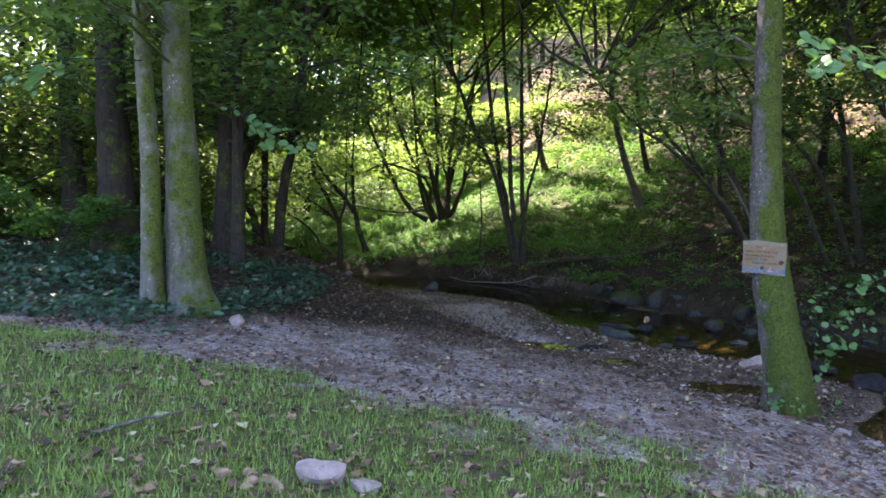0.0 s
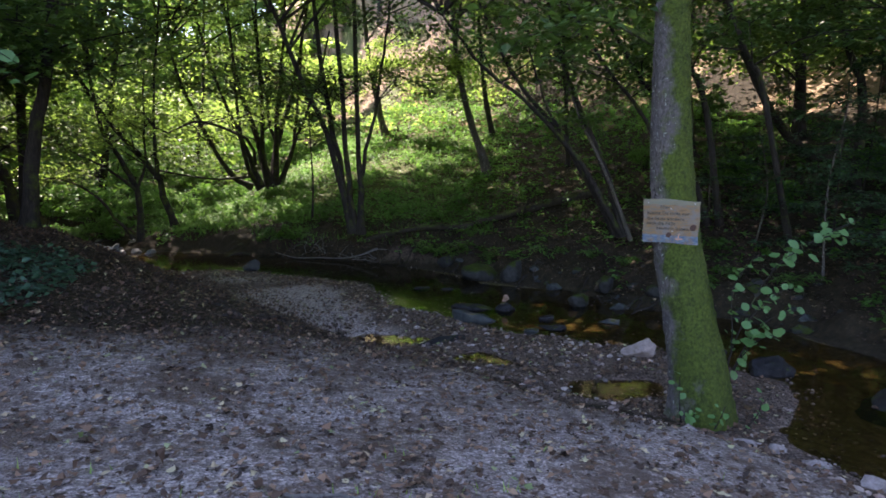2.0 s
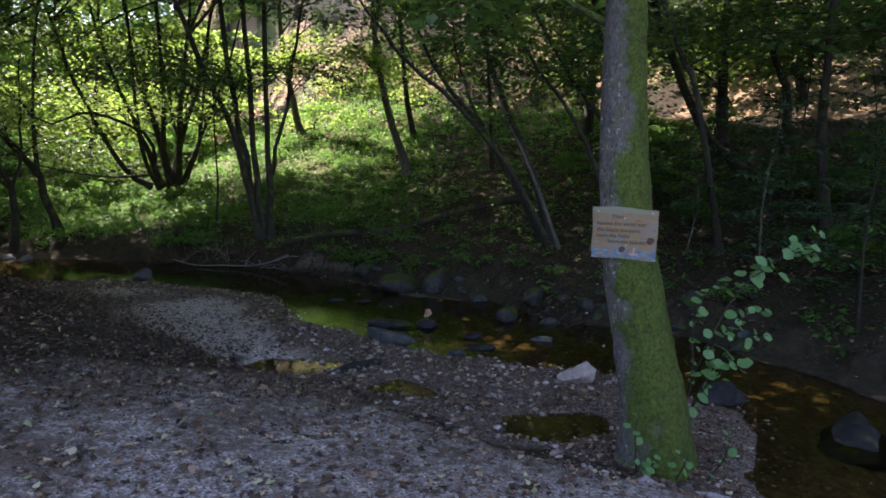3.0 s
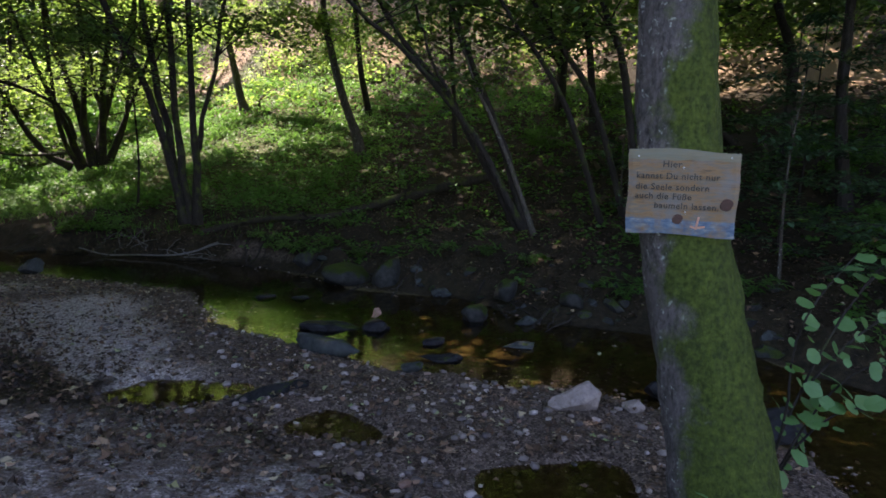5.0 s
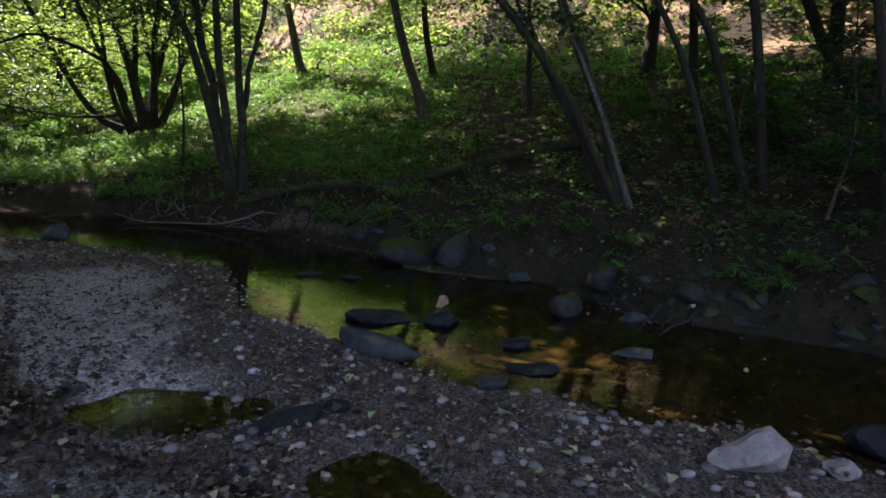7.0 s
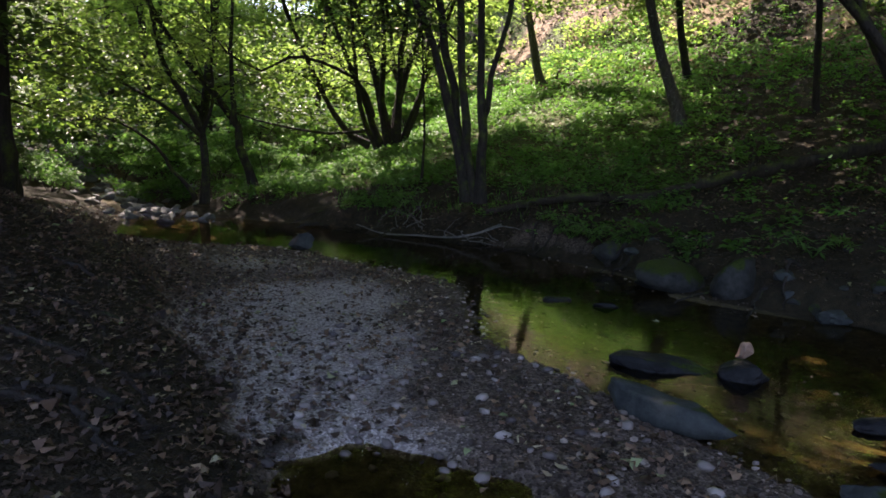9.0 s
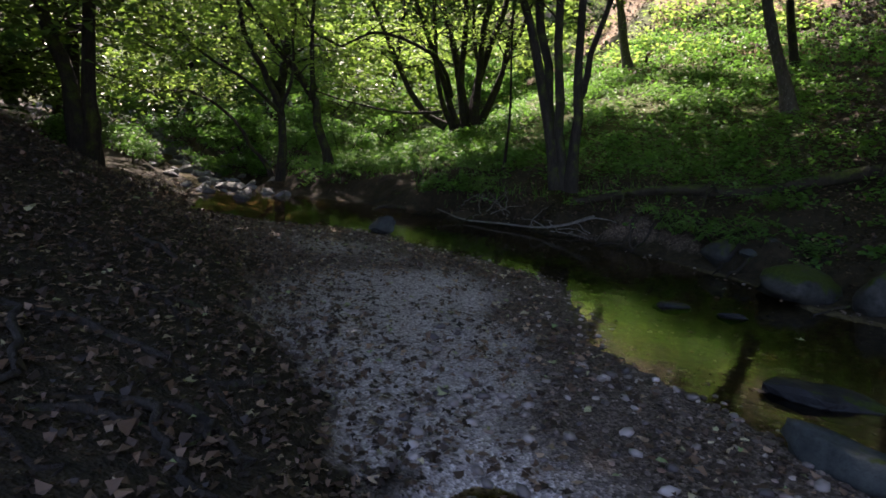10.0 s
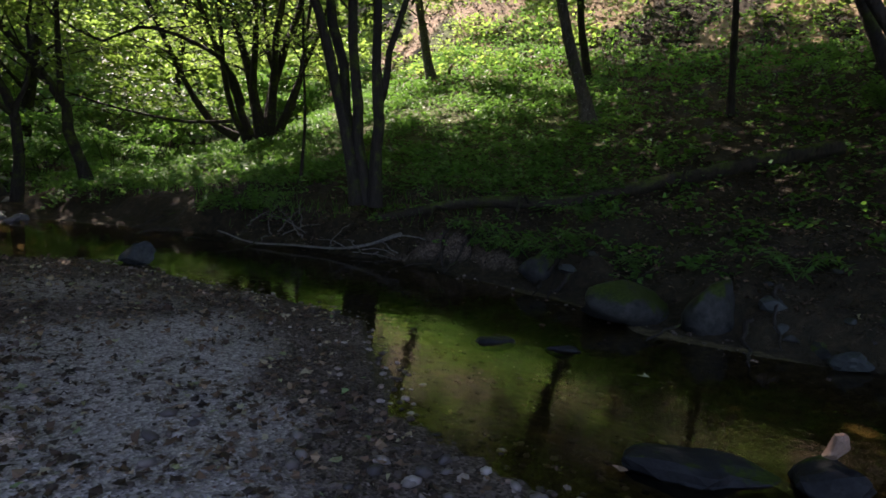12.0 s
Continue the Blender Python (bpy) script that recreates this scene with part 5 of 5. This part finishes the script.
for k in range(26):
    x0, y0 = [(3.4, 18.3), (4.3, 17.2), (5.2, 15.4), (6.1, 13.9), (6.5, 12.6), (0.6, 20.7), (-0.8, 21.6)][k % 7]
    x0, y0 = x0 + g0.normal(0, 0.3), y0 + g0.normal(0, 0.3)
    dx, dy = g0.normal(-0.35, 0.2), g0.normal(-0.35, 0.2)
    wood_piece("bank_root", [([on_ground(x0 + 0.2, y0 + 0.2, 0.0), on_ground(x0, y0, 0.06), on_ground(x0 + dx * 0.6, y0 + dy * 0.6, 0.05), on_ground(x0 + dx, y0 + dy, -0.02)], g0.uniform(0.012, 0.03), 0.006, "root")],
               ROOT_BARK, "thin dark root hanging from the eroded bank", "root", 600 + k, 6)
stone("mossy_stone", (4.15, 17.5, 0.22), (0.6, 0.42, 0.4), 36, STONE_MOSS, "mossy boulder set in the far bank", 20)
stone("grey_stone", (5.6, 15.15, 0.1), (0.62, 0.4, 0.26), 37, STONE_GREY, "flat grey stone at the foot of the far bank", 12)
for k in range(70):
    x0, y0 = [(4.0, 17.5), (4.6, 15.9), (5.4, 14.8), (6.0, 13.6), (6.4, 12.3), (7.2, 11.7), (7.6, 10.4)][k % 7]
    x0, y0 = x0 + abs(g0.normal(0.05, 0.5)), y0 + g0.normal(0.15, 0.45)
    s0 = 0.1 + 0.32 * g0.random() ** 2
    stone("bank_stone", (x0, y0, max(0.0, ground_z(x0, y0)) + 0.0), (s0, s0 * 0.8, s0 * 0.6), 640 + k, STONE_MOSS if k % 3 else STONE_GREY, "dark stone bedded in the eroded bank", g0.random() * 360, 10, 0.25, 2)
wood_piece("dead_branch", [([(-0.8, 28.6, 2.1), (-2.0, 28.2, 2.0), (-3.4, 27.9, 2.2), (-4.6, 27.8, 2.5)], 0.05, 0.02, "branch")], BARK_DARK, "low dead branch lying out from the alder clump", "branch", 7, 6)
wood_piece("fallen_stick", [([on_ground(0.4, 5.55, 0.02), on_ground(0.72, 5.4, 0.03), on_ground(0.85, 5.15, 0.02)], 0.012, 0.006, "stick")], TWIG_BARK, "thin pale stick on the path", "stick", 8, 6)
wood_piece("fallen_stick", [([on_ground(-1.75, 3.25, 0.02), on_ground(-1.6, 3.45, 0.05), on_ground(-1.5, 3.8, 0.03)], 0.012, 0.006, "stick")], TWIG_BARK, "thin pale stick in the turf", "stick", 9, 6)
for i, pts in enumerate([[(-1.0, 11.4), (-0.4, 11.6), (0.2, 11.5), (0.55, 11.3), (0.62, 10.9)], [(-1.2, 12.6), (-0.5, 12.5), (-0.1, 12.1), (0.25, 11.7)], [(-0.2, 11.0), (0.2, 11.1), (0.5, 10.9), (0.75, 10.6)],
                         [(-0.6, 10.9), (-0.1, 10.75), (0.3, 10.6), (0.45, 10.35)], [(-1.8, 13.8), (-1.1, 13.5), (-0.6, 13.3), (-0.3, 13.2)], [(-0.9, 12.0), (-0.5, 11.3), (-0.15, 10.9), (0.1, 10.4)],
                         [(0.2, 11.5), (0.45, 11.7), (0.6, 11.55)], [(0.1, 11.2), (0.45, 11.25), (0.7, 11.05), (0.8, 10.8)], [(0.3, 11.45), (0.4, 11.15), (0.38, 10.8)], [(-1.5, 13.0), (-0.9, 12.7), (-0.4, 12.6), (0.0, 12.6)], [(-0.3, 10.6), (0.15, 10.9), (0.5, 11.15)]]):
    wood_piece("tree_root", [([on_ground(x, y, 0.008 if 0 < k < len(pts) - 1 else -0.04) for k, (x, y) in enumerate(pts)], 0.024, 0.008, "root")], ROOT_BARK, "bare dark root crossing the leafy bank", "root", 20 + i, 8, 0.12)

# ---- leafy sprays that hang into view from the near trees ----
shoots("hanging_spray", (3.79, 7.85, 4.1), [[(3.79, 7.85, 4.1), (3.6, 6.6, 4.0), (3.45, 5.6, 3.6), (3.3, 4.9, 3.25)], [(3.6, 6.6, 4.0), (3.8, 5.7, 3.6), (3.85, 5.1, 3.3)], [(3.6, 6.6, 4.0), (3.2, 5.8, 3.7), (3.0, 5.4, 3.45)]],
       23, "overhanging spray of broad bluish-green leaves", 22, 0.13)
shoots("hanging_spray", (-3.6, 8.0, 4.0), [[(-3.6, 8.0, 4.0), (-3.9, 7.0, 3.8), (-4.2, 6.3, 3.5), (-4.4, 6.0, 3.2)], [(-3.9, 7.0, 3.8), (-4.3, 6.6, 3.5), (-4.7, 6.4, 3.2)], [(-3.9, 7.0, 3.8), (-3.8, 6.4, 3.5), (-3.9, 6.2, 3.3)]],
       24, "overhanging spray of broad bluish-green leaves", 16, 0.13)
shoots("hanging_spray", (-3.3, 8.3, 3.6), [[(-3.3, 8.3, 3.6), (-2.6, 8.4, 3.5), (-2.0, 8.5, 3.25), (-1.6, 8.6, 3.0)], [(-2.6, 8.4, 3.5), (-2.2, 8.8, 3.2), (-1.7, 9.0, 2.9)], [(-2.6, 8.4, 3.5), (-2.3, 8.2, 3.2), (-2.1, 8.1, 2.95)]],
       25, "overhanging spray of broad bluish-green leaves", 18, 0.12)

# ---- ferns on the far bank ----
def fern(place, seed, scale=1.0):
    g = np.random.default_rng(seed)
    thing = empty("fern", place)
    for k in range(6):
        a = k * 1.05 + g.random()
        ln = 0.45 * g.uniform(0.7, 1.1) * scale
        rib = curve_points([(0, 0, 0), (ln * 0.5 * math.cos(a), ln * 0.5 * math.sin(a), ln * 0.55), (ln * math.cos(a), ln * math.sin(a), ln * 0.4)], 14)
        v1, f1 = tube_np(rib[::4], 0.004, 0.002, 6, 4, 0, 0, g)
        part("rib", mesh_np("rib", v1, f1), LEAF_HERB, thing)
        cs = np.repeat(rib[2:], 2, axis=0)
        hd = np.tile([a + 1.35, a - 1.35], len(rib) - 2)
        v, f = leaves_np(cs, 0.15 * scale, g, 0.15, hd, 0.28, 0.02)
        part("frond", mesh_np("frond", v, f, False), LEAF_HERB, thing)
    return tagged(thing, "green fern on the dark earth bank", "fern")


for i, (x, y, s) in enumerate([(7.3, 12.4, 1.0), (7.8, 12.2, 0.9), (3.6, 18.6, 0.8), (3.75, 18.3, 0.7), (4.3, 17.4, 0.7), (8.3, 13.4, 0.9), (6.9, 14.2, 0.8), (0.9, 21.0, 0.8), (8.2, 11.2, 1.0), (4.0, 18.05, 1.1), (4.55, 17.5, 0.8), (5.0, 16.9, 0.7), (5.9, 15.6, 0.9), (6.6, 15.0, 0.8), (4.9, 18.2, 0.8)]):
    fern(on_ground(x, y, 0.02), 500 + i, s)


# ---- scattered stuff ----
def spread(seed, count, box, weight):
    """Plan points in a box, kept with the probability that weight(x, y) gives."""
    g = np.random.default_rng(seed)
    x, y = g.uniform(box[0], box[1], count), g.uniform(box[2], box[3], count)
    z, far, near, bank = land(x, y)
    keep = g.random(count) < weight(x, y, z, far, near, bank)
    return np.stack([x, y, z], -1)[keep], g


def stuff(name, v, f, mat, label, category):
    return tagged(part(name, mesh_np(name, v, f, False), mat), label, category, kind="stuff")


# lawn blades
p, g = spread(601, 90000, (-6, 3.5, 1.2, 6.6), lambda x, y, z, far, near, bank: smooth(0.9, -0.9, y - (4.6 - 0.42 * x) + (vnoise(x, y, 1.1) * 1.2 - 0.6) * 1.6 + (vnoise(x, y, 0.4) - 0.5) * 1.6) * (0.2 + 0.8 * vnoise(x, y, 0.3)) + 0.03 * (vnoise(x, y, 0.5) > 0.7))
n = len(p)
a = g.random(n) * 6.28
ln = g.uniform(0.025, 0.075, n)
d = np.stack([np.cos(a), np.sin(a), np.zeros(n)], -1)
s = np.stack([-np.sin(a), np.cos(a), np.zeros(n)], -1) * 0.0048
tip = p + d * (ln * g.uniform(0.2, 0.9, n))[:, None] + np.stack([np.zeros(n), np.zeros(n), ln], -1)
v = np.stack([p - s, p + s, tip], 1).reshape(-1, 3)
stuff("lawn_grass", v, np.arange(len(v)).reshape(-1, 3), BLADE, "short patchy trodden lawn grass", "grass")

# herbs on the far slope: small plants of a few leaves each
def herb_weight(x, y, z, far, near, bank):
    lush = smooth(1.0, 3.0, far) * (0.22 + 0.78 * smooth(8.5, 2.5, x - 0.4 * (y - 20))) * (0.15 + 0.85 * smooth(0.25, 0.6, vnoise(x, y, 0.9)))
    lit = 0.5 * smooth(8.0, 11.0, far) * smooth(16, 12, far)
    thin = (0.2 + 0.6 * smooth(2.5, 1.0, x)) * smooth(0.25, 0.7, far) * (vnoise(x, y, 0.7) > 0.5)
    return np.where(far > 0, np.maximum(np.maximum(lush, lit), thin), 0)


def herb_plants(seed, count, box, weight, size, per, reach, high):
    p, g = spread(seed, count, box, weight)
    tall = high * g.uniform(0.35, 1.2, len(p)) * (0.4 + 0.8 * vnoise(p[:, 0], p[:, 1], 1.4))
    q = np.repeat(p, per, axis=0)
    q = q + np.stack([g.normal(0, reach, len(q)), g.normal(0, reach, len(q)), np.repeat(tall, per) * g.uniform(0.15, 1.0, len(q))], -1)
    return leaves_np(q, size, g, 0.4, None, 0.72)


v, f = herb_plants(602, 42000, (-10, 15, 9, 36), herb_weight, 0.1, 8, 0.07, 0.24)
stuff("meadow_herbs", v, f, LEAF_HERB, "low leafy herbs and seedlings on the slope", "herbs")
p, g = spread(603, 26000, (-8, 6, 19, 30), lambda x, y, z, far, near, bank: smooth(0.5, 1.2, far) * smooth(5, 0, x) * smooth(7, 4, far) * (vnoise(x, y, 0.8) > 0.4))
n = len(p)
a = g.random(n) * 6.28
ln = g.uniform(0.08, 0.26, n)
d = np.stack([np.cos(a), np.sin(a), np.zeros(n)], -1)
s = np.stack([-np.sin(a), np.cos(a), np.zeros(n)], -1) * 0.007
tip = p + d * (ln * g.uniform(0.3, 1.1, n))[:, None] + np.stack([np.zeros(n), np.zeros(n), ln], -1)
v = np.stack([p - s, p + s, tip], 1).reshape(-1, 3)
stuff("meadow_grass", v, np.arange(len(v)).reshape(-1, 3), LEAF_HERB, "soft arching grass at the edge of the far bank", "grass")

# dry leaves over the sunlit hillside, and seedlings among them
p, g = spread(611, 30000, (3, 20, 25, 46), lambda x, y, z, far, near, bank: smooth(9, 12, far) * (0.3 + 0.7 * vnoise(x, y, 0.8)))
v, f = litter_np(p + [0, 0, 0.02], 0.13, g, 0.3)
stuff("hillside_leaves", v, f, FALLEN, "dry brown leaves covering the sunlit hillside", "leaves")
v, f = herb_plants(612, 900, (3, 20, 26, 46), lambda x, y, z, far, near, bank: smooth(10, 13, far) * smooth(0.45, 0.65, vnoise(x, y, 1.7)), 0.16, 26, 0.22, 0.8)
stuff("hillside_seedlings", v, f, LEAF_LIT, "yellow-green seedlings and brambles on the hillside", "herbs")

# ivy and bramble round the beech feet
p, g = spread(604, 16000, (-9, -2.0, 7.0, 12), lambda x, y, z, far, near, bank: smooth(0.25, 0.5, vnoise(x, y, 0.9)) * smooth(-2.3, -3.5, x - 0.5 * (y - 8)) * 0.9)
p = p + np.stack([g.normal(0, 0.03, len(p)), g.normal(0, 0.03, len(p)), g.uniform(0.03, 0.34, len(p)) * vnoise(p[:, 0], p[:, 1], 0.5)], -1)
v, f = leaves_np(p, 0.1, g, 0.5, None, 0.8)
stuff("ground_ivy", v, f, LEAF_IVY, "dark bluish-green bramble and ivy at the wood edge", "undergrowth")


# fallen leaves
def litter_weight(x, y, z, far, near, bank):
    w = np.where(bank > 0, 0.55 - 0.42 * smooth(8.5, 10.5, y) + 0.35 * (vnoise(x, y, 0.5) - 0.3), np.where(near > 0, 0.3 + 0.7 * (vnoise(x, y, 0.4) > 0.5), 0))
    w = np.where(far > 0.1, 0.1 * smooth(0.1, 0.6, far) * smooth(-4, 1, x) + 0.25 * smooth(1.0, 2.5, far) * smooth(-1, 4, x), w)
    w = np.where((bank < 0) & (z < 0.015) & (far < 0.1), 0.02, w)
    return np.where((near < 0.03) & (far < 0.1), 0.006, w)


p, g = spread(605, 125000, (-6, 12, 2.0, 27), litter_weight)
z, far, near, bank = land(p[:, 0], p[:, 1])
p[:, 2] = np.maximum(p[:, 2], 0.0) + np.where((far > 0) & (far < 2), 0.05, 0.014)
v, f = litter_np(p, 0.062 * g.uniform(0.6, 1.3, len(p)), g)
damp, gd = spread(613, 105000, (-5, 9.5, 7.5, 21), lambda x, y, z, far, near, bank: np.where(far > 0.1, 0.6 * smooth(0.15, 0.5, far) * smooth(5.0, 2.5, far) * smooth(-3, 1, x),
                 np.where(bank > -0.1, smooth(8.0, 10.0, y), np.where((near > 0) & (z > 0.015), 0.9 * np.exp(-(bank / 0.5) ** 2) * smooth(8.5, 10, y) + 0.14 * (vnoise(x, y, 0.35) > 0.55), 0))))
dv, df = litter_np(damp + [0, 0, 0.016], 0.046 * gd.uniform(0.6, 1.4, len(damp)), gd, 0.2)
stuff("damp_leaves", dv, df, DAMP_SHADED, "damp leaf litter on the wooded banks, darkened for their shade", "leaves")
stuff("fallen_leaves", v, f, FALLEN, "scattered dry brown and yellow fallen leaves", "leaves")
p, g = spread(608, 500, (-3, 5, 3.0, 14), lambda x, y, z, far, near, bank: (near > 0) * 0.5)
p[:, 2] += 0.015
v, f = litter_np(p, 0.075, g, 0.18)
stuff("large_fallen_leaves", v, f, FALLEN, "larger yellow-brown maple leaves on the ground", "leaves")

# pebbles
ico = bmesh.new()
bmesh.ops.create_icosphere(ico, subdivisions=1, radius=0.5)
IV = np.array([v.co[:] for v in ico.verts])
IF = np.array([[v.index for v in f.verts] for f in ico.faces])
ico.free()


def pebble_field(seed, count, box, weight, lo, hi):
    p, g = spread(seed, count, box, weight)
    n = len(p)
    size = lo + (hi - lo) * g.random(n) ** 3
    a = g.random(n) * 6.28
    sc = np.stack([size * g.uniform(0.8, 1.4, n), size * g.uniform(0.7, 1.0, n), size * g.uniform(0.4, 0.7, n)], -1)
    q = IV[None] * sc[:, None] * g.uniform(0.85, 1.15, (n, len(IV), 1))
    c, s = np.cos(a)[:, None], np.sin(a)[:, None]
    q = np.stack([q[..., 0] * c - q[..., 1] * s, q[..., 0] * s + q[..., 1] * c, q[..., 2]], -1) + p[:, None] + np.array([0, 0, 1]) * (size * 0.12)[:, None, None]
    f = IF[None] + (np.arange(n) * len(IV))[:, None, None]
    return q.reshape(-1, 3), f.reshape(-1, 3)


def bar_weight(x, y, z, far, near, bank):
    patch = smooth(1.35, 0.6, np.hypot((x - 0.85 - 0.275 * (13.0 - y)) / 0.8, (y - 13.4) / 2.8) + (vnoise(x, y, 1.1) * 1.2 - 0.6) * 0.75 + (vnoise(x, y, 0.5) - 0.5) * 0.7)
    return np.where(near > -0.4, 1.0, 0.25) * (near > -3.0) * (far < 0.1) * (bank < 0.15) * (1 - 0.85 * patch) * (0.3 + 0.7 * vnoise(x, y, 0.35)) * np.where((z < 0.0) & (near > 0), 0.3, 1.0)


v, f = pebble_field(606, 40000, (-3, 6.2, 6.2, 18.5), bar_weight, 0.014, 0.058)
stuff("gravel_bar", v, f, PEBBLE, "loose grey and pinkish pebbles of the gravel bar", "gravel")
v, f = pebble_field(607, 7000, (-2, 5, 2.5, 10), lambda x, y, z, far, near, bank: (bank > 0) * 0.6 * smooth(-2.5, 1.0, x), 0.01, 0.028)
stuff("path_grit", v, f, PEBBLE, "small grey grit of the trodden path", "gravel")
v, f = pebble_field(609, 5000, (1.5, 5.5, 4.5, 9.5), lambda x, y, z, far, near, bank: np.exp(-((bank - 0.05) / 0.14) ** 2) * 0.9, 0.02, 0.11)
stuff("bank_rubble", v, f, PEBBLE, "pale stony rubble along the worn bank lip", "gravel")
PEBBLE_ONE = pieces_material("single_pebble", [(0.0, (0.06, 0.05, 0.05)), (0.4, (0.15, 0.125, 0.115)), (0.75, (0.25, 0.21, 0.19)), (1.0, (0.4, 0.35, 0.33))], 0.55, "object")
pebble_mesh = []
for k in range(5):
    g = np.random.default_rng(700 + k)
    me = mesh_np("pebble", IV * g.uniform(0.85, 1.15, (len(IV), 1)) * [1.2, 0.9, 0.6], IF)
    me.materials.append(PEBBLE_ONE)
    pebble_mesh.append(me)
p, g = spread(701, 900, (1.0, 5.0, 8.2, 13.5), lambda x, y, z, far, near, bank: (near > 0) * (bank < 0) * 1.0)
for i, q in enumerate(p[:280]):
    o = part("pebble", pebble_mesh[i % 5], None, GROUND_OB)
    o.matrix_basis = pose(q[0], q[1], q[2] + 0.012, g.uniform(-15, 15), g.uniform(-15, 15), g.random() * 360) @ Matrix.Scale(g.uniform(0.035, 0.085), 4)
